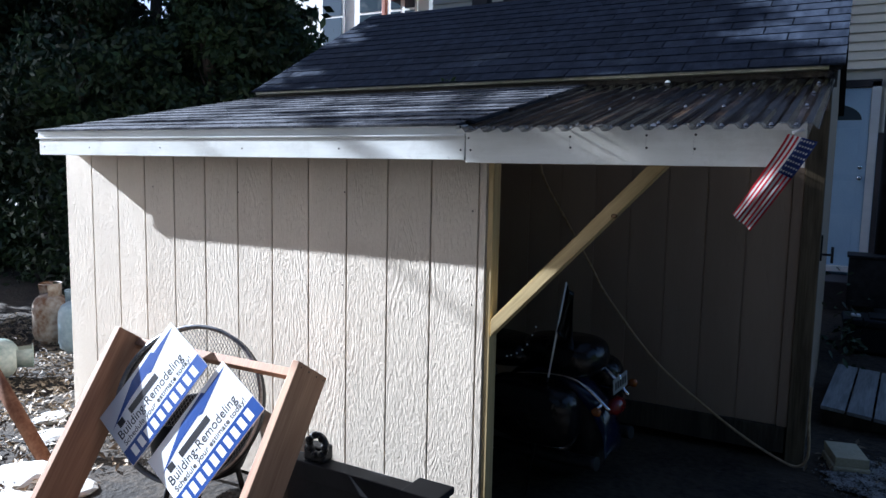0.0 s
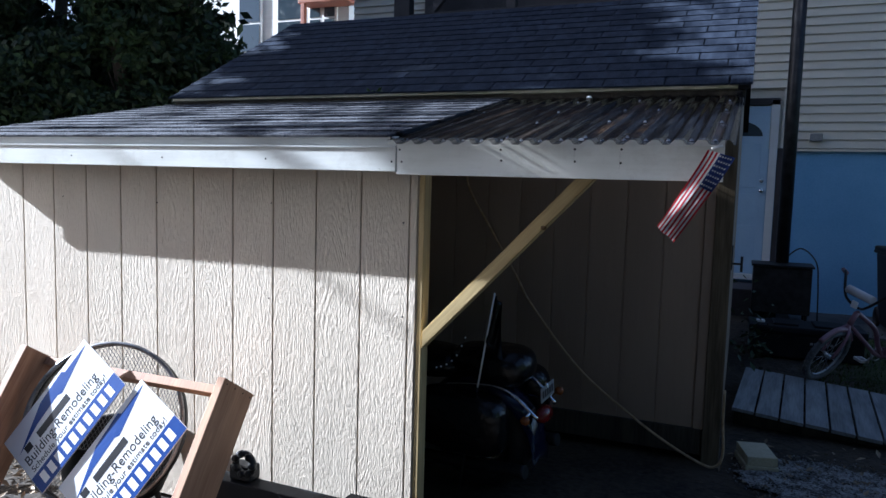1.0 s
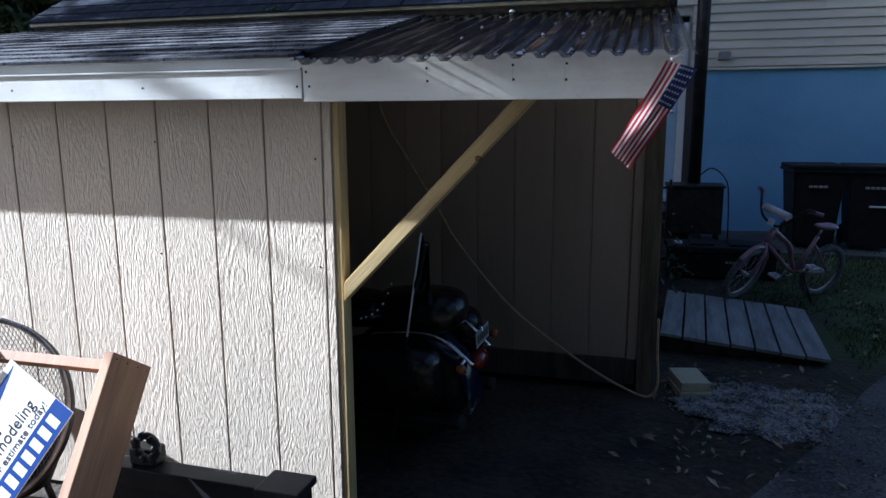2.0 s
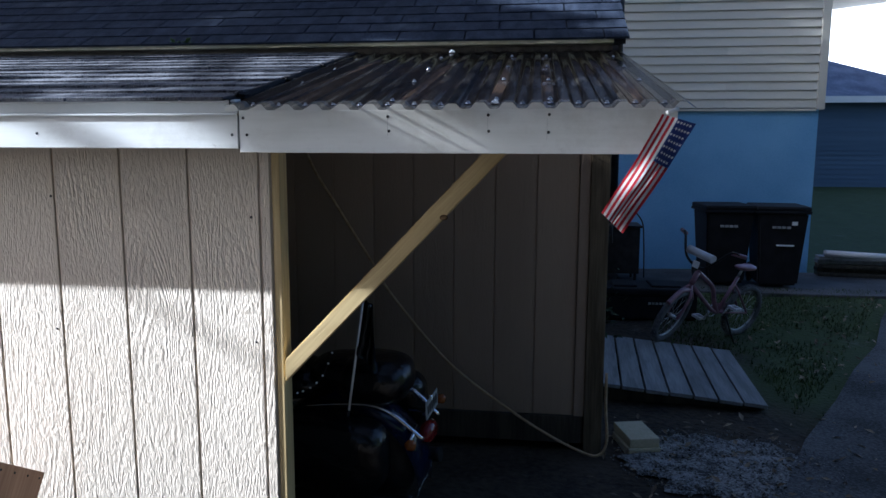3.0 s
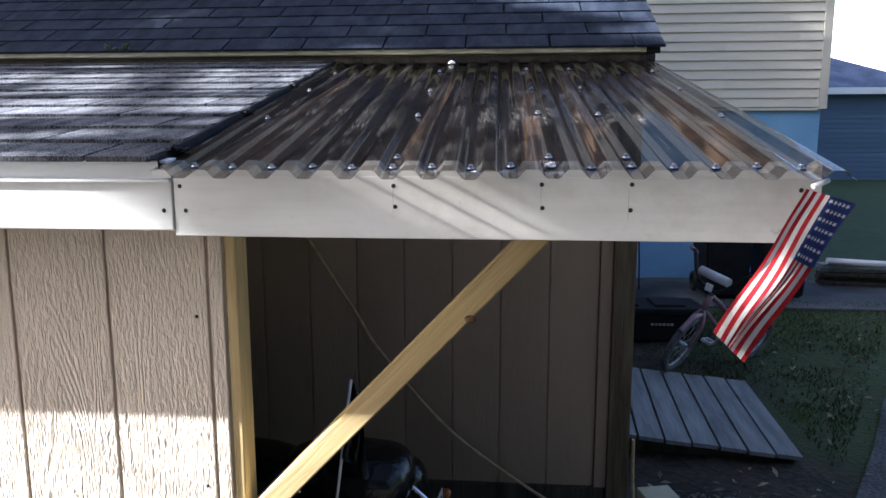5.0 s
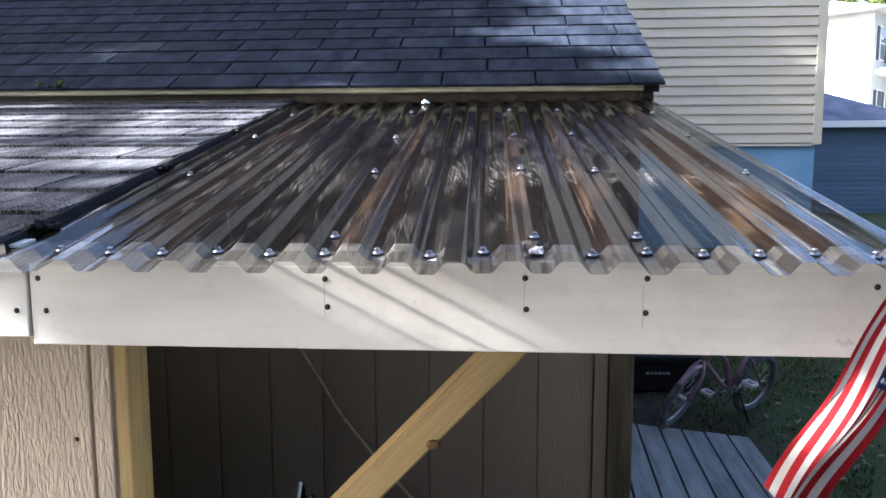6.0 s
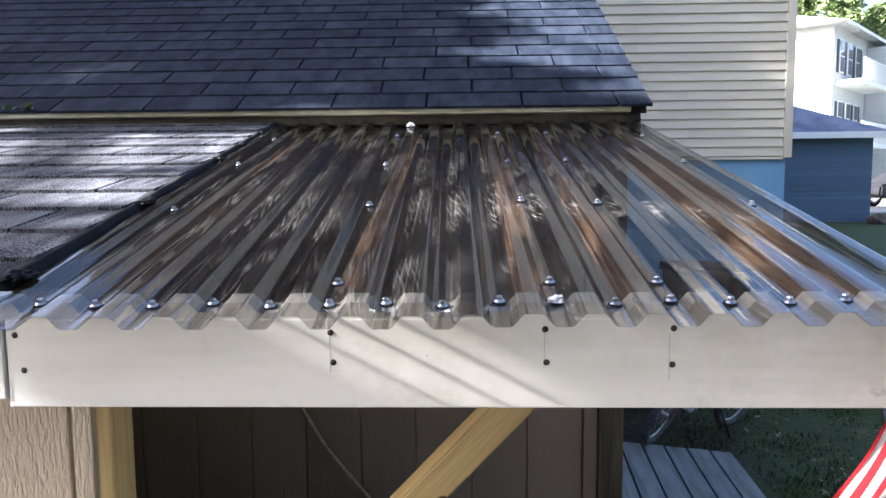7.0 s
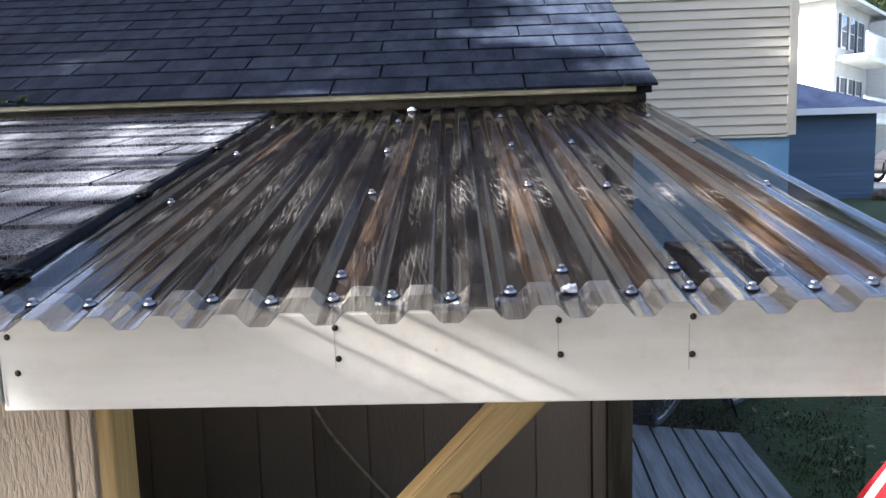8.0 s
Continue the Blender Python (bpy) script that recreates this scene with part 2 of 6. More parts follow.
TYREGREY = surf("dusty_tyre", (0.07, 0.07, 0.075), (0.17, 0.17, 0.18), scale=14, rough=0.9, bump=0.6, fine=90, depth=0.004, vary=0)
REFLECTOR = surf("clear_white_reflector", (0.85, 0.85, 0.85), (0.95, 0.95, 0.95), scale=30, rough=0.1, bump=0, vary=0)
REDLENS = surf("red_lamp_lens", (0.12, 0.006, 0.006), (0.18, 0.012, 0.012), scale=20, rough=0.15, bump=0, vary=0)
AMBER = surf("amber_lamp_lens", (0.20, 0.06, 0.012), (0.28, 0.09, 0.02), scale=20, rough=0.15, bump=0, vary=0)
MOTOBLUE = surf("dark_blue_motorcycle_paint", (0.008, 0.014, 0.055), (0.012, 0.02, 0.08), scale=5, rough=0.15, bump=0, coat=0.8, vary=0)
SEAT = surf("glossy_black_vinyl", (0.003, 0.003, 0.004), (0.007, 0.007, 0.008), scale=8, rough=0.2, bump=0.7, fine=17, depth=0.012, vary=0)
CORD = surf("tan_cord", (0.34, 0.24, 0.13), (0.50, 0.38, 0.24), scale=30, rough=0.8, bump=0.3, fine=300, vary=0)
BARK = surf("bark", (0.05, 0.04, 0.03), (0.13, 0.10, 0.08), scale=4, stretch=(3, 3, 0.6), rough=0.9, bump=0.9, fine=20, depth=0.02, vary=0.1)
LEAF_DARK = leafy("dark_green_leaves", (0.010, 0.022, 0.008), (0.040, 0.070, 0.022))
LEAF_MID = leafy("green_leaves", (0.05, 0.10, 0.02), (0.12, 0.19, 0.05))
# sunlit brightness of the far trees is mixed into this paler leaf colour
LEAF_FAR = leafy("sunlit_pale_leaves", (0.10, 0.15, 0.05), (0.22, 0.28, 0.11))
GRASS = leafy("grass_blades", (0.026, 0.048, 0.012), (0.090, 0.125, 0.040))
LITTER = leafy("dry_leaf_litter", (0.10, 0.07, 0.04), (0.34, 0.27, 0.18))


def clear_sheet():
    """Smoked clear plastic, thin: tinted see-through, glossy, with long scratches and faint dust."""
    m = bpy.data.materials.new("smoked_clear_plastic")
    m.use_nodes = True
    n, link = m.node_tree.nodes, m.node_tree.links.new
    n.remove(n["Principled BSDF"])
    clear, gloss, haze = n.new("ShaderNodeBsdfTransparent"), n.new("ShaderNodeBsdfGlossy"), n.new("ShaderNodeBsdfDiffuse")
    clear.inputs[0].default_value = (0.57, 0.55, 0.525, 1)
    gloss.inputs["Roughness"].default_value = 0.055
    haze.inputs[0].default_value = (0.55, 0.53, 0.51, 1)
    co = n.new("ShaderNodeTexCoord")

    def field(stretch, turn, scale, detail, distortion, lo, hi, amount):
        spin, mp, tex, r = n.new("ShaderNodeMapping"), n.new("ShaderNodeMapping"), n.new("ShaderNodeTexNoise"), n.new("ShaderNodeMapRange")
        spin.inputs["Rotation"].default_value, mp.inputs["Scale"].default_value = (0, 0, radians(turn)), stretch
        link(co.outputs["Object"], spin.inputs[0])
        link(spin.outputs[0], mp.inputs[0])
        link(mp.outputs[0], tex.inputs["Vector"])
        tex.inputs["Scale"].default_value, tex.inputs["Detail"].default_value, tex.inputs["Distortion"].default_value = scale, detail, distortion
        link(tex.outputs["Fac"], r.inputs[0])
        r.inputs[1].default_value, r.inputs[2].default_value, r.inputs[4].default_value = lo, hi, amount
        return r.outputs[0]

    def calc(op, a, b):
        node = n.new("ShaderNodeMath")
        node.operation, node.use_clamp = op, True
        link(a, node.inputs[0])
        link(b, node.inputs[1])
        return node.outputs[0]

    dust = field((2.2, 0.7, 1), 0, 3.0, 4, 0.3, 0.42, 0.75, 0.06)
    patch = field((3.0, 0.9, 1), 8, 1.6, 2, 0.0, 0.30, 0.50, 1.0)
    hair = field((150, 6.0, 1), -9, 2.0, 2, 0.4, 0.52, 0.60, 0.13)
    line = field((150, 0.7, 1), 0, 2.0, 2, 0.08, 0.58, 0.66, 0.10)
    soil = calc("ADD", calc("ADD", dust, calc("MULTIPLY", hair, patch)), line)
    a, b = n.new("ShaderNodeMixShader"), n.new("ShaderNodeMixShader")
    link(soil, a.inputs[0])
    link(clear.outputs[0], a.inputs[1])
    link(haze.outputs[0], a.inputs[2])
    facing, steep, shine = n.new("ShaderNodeLayerWeight"), n.new("ShaderNodeMath"), n.new("ShaderNodeMath")
    facing.inputs[0].default_value = 0.5
    steep.operation, shine.operation = "POWER", "MULTIPLY_ADD"
    link(facing.outputs["Facing"], steep.inputs[0])
    steep.inputs[1].default_value = 2.3
    link(steep.outputs[0], shine.inputs[0])
    shine.inputs[1].default_value, shine.inputs[2].default_value = 0.92, 0.05
    wave = n.new("ShaderNodeBump")
    wave.inputs["Strength"].default_value, wave.inputs["Distance"].default_value = 0.22, 0.002
    link(field((14, 1.1, 1), 0, 2.0, 2, 0.2, 0.2, 0.8, 1.0), wave.inputs["Height"])
    link(wave.outputs[0], gloss.inputs["Normal"])
    link(shine.outputs[0], b.inputs[0])
    link(a.outputs[0], b.inputs[1])
    link(gloss.outputs[0], b.inputs[2])
    link(b.outputs[0], n["Material Output"].inputs[0])
    return m


SHEET = clear_sheet()


def window_glass():
    m = bpy.data.materials.new("dark_window_glass")
    m.use_nodes = True
    b = m.node_tree.nodes["Principled BSDF"]
    b.inputs["Base Color"].default_value = (0.05, 0.07, 0.09, 1)
    b.inputs["Roughness"].default_value = 0.05
    b.inputs["Specular IOR Level"].default_value = 0.8
    return m


GLASS = window_glass()

# ---- mesh helpers ----


def part(name, bm, material, parent=None, label=""):
    """Links a bmesh as one mesh object, under a thing or a part."""
    me = bpy.data.meshes.new(name)
    bm.to_mesh(me)
    bm.free()
    return solid(name, me, material, parent, label)


def solid(name, me, material, parent=None, label=""):
    if material and not me.materials:
        me.materials.append(material)
    ob = new(name, me)
    ob.parent = parent
    return tagged(ob, label) if label else ob


def thing(name, label, category, at=(0, 0, 0), group="", kind="", turn=0):
    ob = new(name)
    ob.empty_display_size = 0.1
    ob.matrix_basis = pose(*at, 0, 0, turn)
    return tagged(ob, label, category, group, kind)


def box(lo, hi, bevel=0.0, bm=None, m=None):
    """A box between two corners, with bevelled edges."""
    own = bmesh.new()
    size = [h - l for l, h in zip(lo, hi)]
    mid = [(h + l) / 2 for l, h in zip(lo, hi)]
    bmesh.ops.create_cube(own, size=1, matrix=Matrix.Translation(mid) @ Matrix.Diagonal((*size, 1)))
    if bevel:
        bmesh.ops.bevel(own, geom=own.edges[:], offset=min(bevel, min(size) * 0.45), segments=2, affect="EDGES", profile=0.6)
    if m is not None:
        own.transform(m)
    if bm is None:
        return own
    return join(bm, own)


def join(bm, other):
    me = bpy.data.meshes.new("t")
    other.to_mesh(me)
    other.free()
    bm.from_mesh(me)
    bpy.data.meshes.remove(me)
    return bm


def rod(a, b, r, r2=None, seg=10, bm=None):
    """A round bar from a to b."""
    a, b = Vector(a), Vector(b)
    own = bmesh.new()
    m = Matrix.Translation((a + b) / 2) @ (b - a).to_track_quat("Z", "Y").to_matrix().to_4x4()
    bmesh.ops.create_cone(own, cap_ends=True, segments=seg, radius1=r, radius2=r if r2 is None else r2, depth=(b - a).length, matrix=m)
    for f in own.faces:
        f.smooth = len(f.verts) == 4
    return own if bm is None else join(bm, own)


def tube(points, r, seg=8, bm=None, closed=False):
    """A round tube along a line of points."""
    own = bmesh.new()
    pts = [Vector(p) for p in points]
    rings = []
    n = len(pts)
    side = None
    for i, p in enumerate(pts):
        d = (pts[(i + 1) % n if closed else min(i + 1, n - 1)] - pts[(i - 1) % n if closed else max(i - 1, 0)]).normalized()
        if side is None:
            side = d.orthogonal().normalized()
        side = (side - d * side.dot(d)).normalized()
        up = d.cross(side)
        rings.append([own.verts.new(p + r * (math.cos(k * math.tau / seg) * side + math.sin(k * math.tau / seg) * up)) for k in range(seg)])
    for i in range(n if closed else n - 1):
        for k in range(seg):
            f = own.faces.new((rings[i][k], rings[i][(k + 1) % seg], rings[(i + 1) % n][(k + 1) % seg], rings[(i + 1) % n][k]))
            f.smooth = True
    if not closed:
        own.faces.new(rings[0][::-1])
        own.faces.new(rings[-1])
    bmesh.ops.recalc_face_normals(own, faces=own.faces[:])
    return own if bm is None else join(bm, own)


def smooth_line(points, steps=6):
    """A soft line through points."""
    p = [Vector(q) for q in points]
    p = [p[0]] + p + [p[-1]]
    out = []
    for i in range(1, len(p) - 2):
        for k in range(steps):
            t = k / steps
            a, b, c, d = p[i - 1:i + 3]
            out.append(0.5 * (2 * b + (c - a) * t + (2 * a - 5 * b + 4 * c - d) * t * t + (3 * b - a - 3 * c + d) * t ** 3))
    return out + [p[-2]]


def lathe(profile, seg=28, m=None, caps=True):
    """A turned body from (radius, height) pairs."""
    bm = bmesh.new()
    rings = [[bm.verts.new((r * math.cos(k * math.tau / seg), r * math.sin(k * math.tau / seg), z)) for k in range(seg)] for r, z in profile]
    for lo, hi in zip(rings, rings[1:]):
        for k in range(seg):
            bm.faces.new((lo[k], lo[(k + 1) % seg], hi[(k + 1) % seg], hi[k])).smooth = True
    if caps:
        bm.faces.new(rings[0][::-1])
        bm.faces.new(rings[-1])
    if m is not None:
        bm.transform(m)
    return bm


def torus(r, thick, seg=40, ring=10, m=None, squash=1.0):
    bm = bmesh.new()
    loops = []
    for i in range(seg):
        a = i * math.tau / seg
        loops.append([bm.verts.new(((r + thick * math.cos(k * math.tau / ring)) * math.cos(a), (r + thick * math.cos(k * math.tau / ring)) * math.sin(a),
                                    thick * squash * math.sin(k * math.tau / ring))) for k in range(ring)])
    for i in range(seg):
        for k in range(ring):
            bm.faces.new((loops[i][k], loops[(i + 1) % seg][k], loops[(i + 1) % seg][(k + 1) % ring], loops[i][(k + 1) % ring])).smooth = True
    if m is not None:
        bm.transform(m)
    return bm


def extrude_profile(profile, x0, x1):
    """A bar along x whose section is the closed (y, z) profile."""
    bm = bmesh.new()
    a = [bm.verts.new((x0, y, z)) for y, z in profile]
    b = [bm.verts.new((x1, y, z)) for y, z in profile]
    n = len(profile)
    for i in range(n):
        bm.faces.new((a[i], a[(i + 1) % n], b[(i + 1) % n], b[i]))
    bm.faces.new(a[::-1])
    bm.faces.new(b)
    bmesh.ops.recalc_face_normals(bm, faces=bm.faces[:])
    return bm


def mesh_of(bm, name, material):
    me = bpy.data.meshes.new(name)
    bm.to_mesh(me)
    bm.free()
    me.materials.append(material)
    return me


def piece(name, me, parent, m):
    ob = new(name, me)
    ob.parent = parent
    ob.matrix_basis = m
    return ob


def ease(a, b, x):
    t = min(max((x - a) / (b - a), 0), 1)
    return t * t * (3 - 2 * t)


def ground_z(x, y):
    """The yard is level round the shed and rises slowly to the back."""
    return 0.17 * ease(4.2, 6.4, y) + 0.5 * ease(8, 20, y)

# ---- ground ----


def ground_material():
    m = surf("yard_soil_and_grass", (0.014, 0.011, 0.008), (0.058, 0.045, 0.031), scale=3, rough=0.95, bump=0.8, fine=26, depth=0.02, speck=0.4, vary=0)
    n, link = m.node_tree.nodes, m.node_tree.links.new
    bsdf = n["Principled BSDF"]
    old = bsdf.inputs["Base Color"].links[0].from_socket
    co, sep = n.new("ShaderNodeTexCoord"), n.new("ShaderNodeSeparateXYZ")
    link(co.outputs["Object"], sep.inputs[0])
    edge = n.new("ShaderNodeTexNoise")
    edge.inputs["Scale"].default_value, edge.inputs["Detail"].default_value = 1.3, 6
    link(co.outputs["Object"], edge.inputs["Vector"])
    total = n.new("ShaderNodeMath")
    total.operation = "MULTIPLY_ADD"
    link(edge.outputs["Fac"], total.inputs[0])
    total.inputs[1].default_value = 1.6
    link(sep.outputs["X"], total.inputs[2])
    mask = n.new("ShaderNodeMapRange")
    link(total.outputs[0], mask.inputs[0])
    mask.inputs[1].default_value, mask.inputs[2].default_value = 3.0, 3.7
    front = n.new("ShaderNodeMapRange")
    link(sep.outputs["Y"], front.inputs[0])
    front.inputs[1].default_value, front.inputs[2].default_value = 2.3, 3.0
    both = n.new("ShaderNodeMath")
    both.operation = "MULTIPLY"
    link(mask.outputs[0], both.inputs[0])
    link(front.outputs[0], both.inputs[1])
    green = n.new("ShaderNodeTexNoise")
    green.inputs["Scale"].default_value, green.inputs["Detail"].default_value = 5, 8
    link(co.outputs["Object"], green.inputs["Vector"])
    gr = n.new("ShaderNodeValToRGB")
    gr.color_ramp.elements[0].color, gr.color_ramp.elements[1].color = (0.026, 0.042, 0.012, 1), (0.062, 0.088, 0.026, 1)
    link(green.outputs["Fac"], gr.inputs[0])
    mix = n.new("ShaderNodeMix")
    mix.data_type = "RGBA"
    link(both.outputs[0], mix.inputs["Factor"])
    link(old, mix.inputs["A"])
    link(gr.outputs[0], mix.inputs["B"])
    link(mix.outputs["Result"], bsdf.inputs["Base Color"])
    return m


def ground_sheet():
    bm = bmesh.new()
    xs = [-400, -150, -60, -30, -20, -14, -10] + [-8 + 0.16 * i for i in range(113)] + [12, 16, 24, 40, 80, 160, 400]
    ys = [-400, -100, -30, -12, -6] + [-4 + 0.16 * i for i in range(82)] + [10.5, 13, 16, 20, 26, 40, 80, 160, 400]
    grid = []
    for y in ys:
        row = []
        for x in xs:
            near = ease(30, 6, abs(x)) * ease(30, 8, abs(y))
            z = ground_z(x, y) + near * (0.022 * noise.noise((x * 1.3, y * 1.3, 3)) + 0.012 * noise.noise((x * 5, y * 5, 8)))
            row.append(bm.verts.new((x, y, z)))
        grid.append(row)
    for j in range(len(ys) - 1):
        for i in range(len(xs) - 1):
            bm.faces.new((grid[j][i], grid[j][i + 1], grid[j + 1][i + 1], grid[j + 1][i])).smooth = True
    soil = ground_material()
    scuffed(soil, (0.24, 0.23, 0.21), 1.5, 0.60, 0.68, 0.25)
    return tagged(part("ground", bm, soil), "dark bare soil yard turning to green lawn", "ground", kind="structure")


ground_sheet()


# ---- shed: lean-to with siding, shingles and a clear corrugated canopy ----
SLOPE = 0.202          # rise of the lean-to roof per metre
ROOF_Z = 1.872         # its height at the front board
WALL_Y = 0.147
BACK_Y = 1.95
LEFT_LEAN = -0.038      # how the sheet's far end drifts aside per metre up the slope

shed = thing("lean_to_shed", "tan wooden lean-to shed with shingled roof and clear corrugated canopy", "shed")


def siding_wall(name, x_edges, z0, z1, y, material, parent, label="", groove=0.0075):
    """Vertical grooved boards before a thin backing; each board is a piece."""
    back = part(name, box((x_edges[0], y + 0.009, z0), (x_edges[-1], y + 0.02, z1)), material, parent, label)
    for a, b in zip(x_edges, x_edges[1:]):
        bm = box((a + groove / 2, y, z0), (b - groove / 2, y + 0.009, z1), 0.0025)
        part("siding_board", bm, material, back)
    return back


front_edges = [-2.906, -2.652, -2.410, -2.170, -1.924, -1.678, -1.434, -1.192, -0.951, -0.715, -0.478, -0.243, -0.004, 0.0345]
front_wall = siding_wall("front_wall", front_edges, 0.02, 1.86, WALL_Y, SIDING, shed, "tan painted wood-grain panel wall with vertical grooves")
back_wall = siding_wall("back_wall", [1.110 - 0.2315 * k for k in range(18)][::-1], 0.22, 2.22, BACK_Y, SIDING_SHADE, shed, "tan inner wall of grooved panels, shade in its colour")
part("side_wall", extrude_profile([(WALL_Y + 0.02, 0.02), (WALL_Y + 0.02, ROOF_Z), (BACK_Y, ROOF_Z + SLOPE * 1.8 - 0.02), (BACK_Y, 0.02)], -2.906, -2.887), SIDING, shed)
part("corner_trim", box((1.112, BACK_Y - 0.014, 0.22), (1.168, BACK_Y + 0.02, 2.2), 0.003), SIDING_SHADE, shed)
part("sill_beam", box((-2.88, BACK_Y - 0.02, 0.06), (1.16, BACK_Y + 0.06, 0.22), 0.006), DARKWOOD, shed)
part("rear_post", box((1.170, BACK_Y - 0.03, 0.0), (1.272, BACK_Y + 0.05, 2.18), 0.006), OLDPOST, shed, "brown weathered timber post")
part("front_post", box((0.036, 0.151, 0.0), (0.063, 0.222, 1.85), 0.004), PINE, shed, "yellowish treated pine post")

# diagonal brace between post and front board
a, b = Vector((0.05, 0.0, 0.988)), Vector((0.79, 0.0, 1.766))
along = (b - a).normalized()
across = Vector((-along.z, 0, along.x))
bm = bmesh.new()
prof = []
for s, p in ((-0.0265, a), (0.0265, a), (0.0265, b), (-0.0265, b)):
    q = p + across * s
    if p is a:
        q = q + along * ((0.068 - q.x) / along.x)
    prof.append(q)
lo = [bm.verts.new((q.x, 0.140, q.z)) for q in prof]
hi = [bm.verts.new((q.x, 0.205, q.z)) for q in prof]
bm.faces.new(lo)
bm.faces.new(hi[::-1])
for i in range(4):
    bm.faces.new((lo[i], hi[i], hi[(i + 1) % 4], lo[(i + 1) % 4]))
bmesh.ops.recalc_face_normals(bm, faces=bm.faces[:])
bmesh.ops.bevel(bm, geom=bm.edges[:], offset=0.004, segments=2, affect="EDGES")
turned = along.to_track_quat("Z", "Y").to_matrix().to_4x4()
m_brace = Matrix.Translation(a) @ turned
bm.transform(m_brace.inverted())
brace = part("brace", bm, PINE, shed, "diagonal yellowish pine brace with a dark knot")
brace.matrix_basis = m_brace
bm = lathe([(0.004, 0), (0.014, 0.001), (0.016, 0.003), (0.009, 0.006), (0.003, 0.007)], 14)
bm.transform(pose(0.592, 0.1395, 1.523, 90, 0, 0) @ Matrix.Diagonal((0.8, 0.55, 0.25, 1)))
knot = part("knot", bm, KNOT, shed, "dark knot in the brace")

# front boards
def fascia(name, x0, x1, z0, z1, y, label):
    bm = box((x0, y, z0), (x1, y + 0.019, z1), 0.0025)
    return part(name, bm, FASCIA, shed, label)


right_board = fascia("canopy_fascia", 0.0, 1.252, 1.72, 1.843, 0.0, "white primed fascia board with nails and scuffs")
left_board = fascia("roof_fascia", -2.93, -0.003, 1.731, 1.83, -0.002, "white fascia board, sunlit along its lower edge")
drip = [(0.0, 1.8305), (-0.008, 1.829), (-0.008, 1.833), (0.007, 1.836), (0.007, 1.866), (-0.010, 1.868), (-0.010, 1.872), (0.03, 1.877), (0.03, 1.87), (0.011, 1.862), (0.011, 1.8305)]
part("drip_edge", extrude_profile(drip, -2.955, -0.006), TRIM, shed, "pale metal drip edge")
NAIL = mesh_of(lathe([(0.0005, -0.002), (0.0042, -0.0018), (0.0045, 0.0), (0.003, 0.0012), (0.0006, 0.0014)], 10, pose(0, 0, 0, 90)), "nail", NAILHEAD)
for x, z in ((0.013, 1.821), (0.023, 1.772), (0.447, 1.824), (0.45, 1.783), (0.735, 1.828), (0.737, 1.783), (0.905, 1.829), (0.904, 1.78), (1.215, 1.82), (1.22, 1.775)):
    piece("nail", NAIL, right_board, pose(x, 0, z))
for x, z in ((-0.022, 1.772), (-0.65, 1.776), (-1.25, 1.775), (-1.85, 1.777), (-2.45, 1.776), (-2.88, 1.78)):
    piece("nail", NAIL, left_board, pose(x, -0.002, z))
LINE = mesh_of(box((-0.0003, -0.0003, -0.03), (0.0003, 0.0006, 0.03)), "pencil_line", CONCRETE)
for x, z in ((0.446, 1.80), (0.734, 1.805), (0.9, 1.79)):
    piece("pencil_line", LINE, right_board, pose(x, 0, z))
for x, z in ((-0.034, 1.513), (-0.728, 1.573), (-1.43, 1.55), (-2.1, 1.56), (-0.03, 1.1), (-0.74, 1.12)):
    piece("nail", NAIL, front_wall, pose(x, WALL_Y, z))

# rafters and deck
for x in (-2.86, -2.2, -1.6, -1.0, -0.4):
    bm = extrude_profile([(0.03, ROOF_Z - 0.11), (0.03, ROOF_Z - 0.03), (1.9, ROOF_Z + 1.9 * SLOPE - 0.03), (1.9, ROOF_Z + 1.9 * SLOPE - 0.11)], x - 0.019, x + 0.019)
    part("rafter", bm, RAFTER, shed)
for x in (0.03, 0.45, 0.737, 0.905, 1.215):
    z = ROOF_Z - 0.032
    bm = extrude_profile([(0.02, z - 0.089), (0.02, z), (1.9, z + 1.88 * SLOPE), (1.9, z + 1.88 * SLOPE - 0.089)], x - 0.019, x + 0.019)
    part("rafter", bm, RAFTER, shed, "bare brown lumber rafter")
part("ledger", box((0.0, 1.885, 2.06), (1.26, 1.925, 2.18), 0.004), RAFTER, shed)
z = ROOF_Z - 0.014
roof = part("shingle_roof", extrude_profile([(0.014, z - 0.009), (0.014, z + 0.006), (1.84, z + 1.852 * SLOPE + 0.004), (1.84, z + 1.852 * SLOPE - 0.012)], -2.95, -0.115), TAR, shed,
            "dark asphalt shingle lean-to roof")


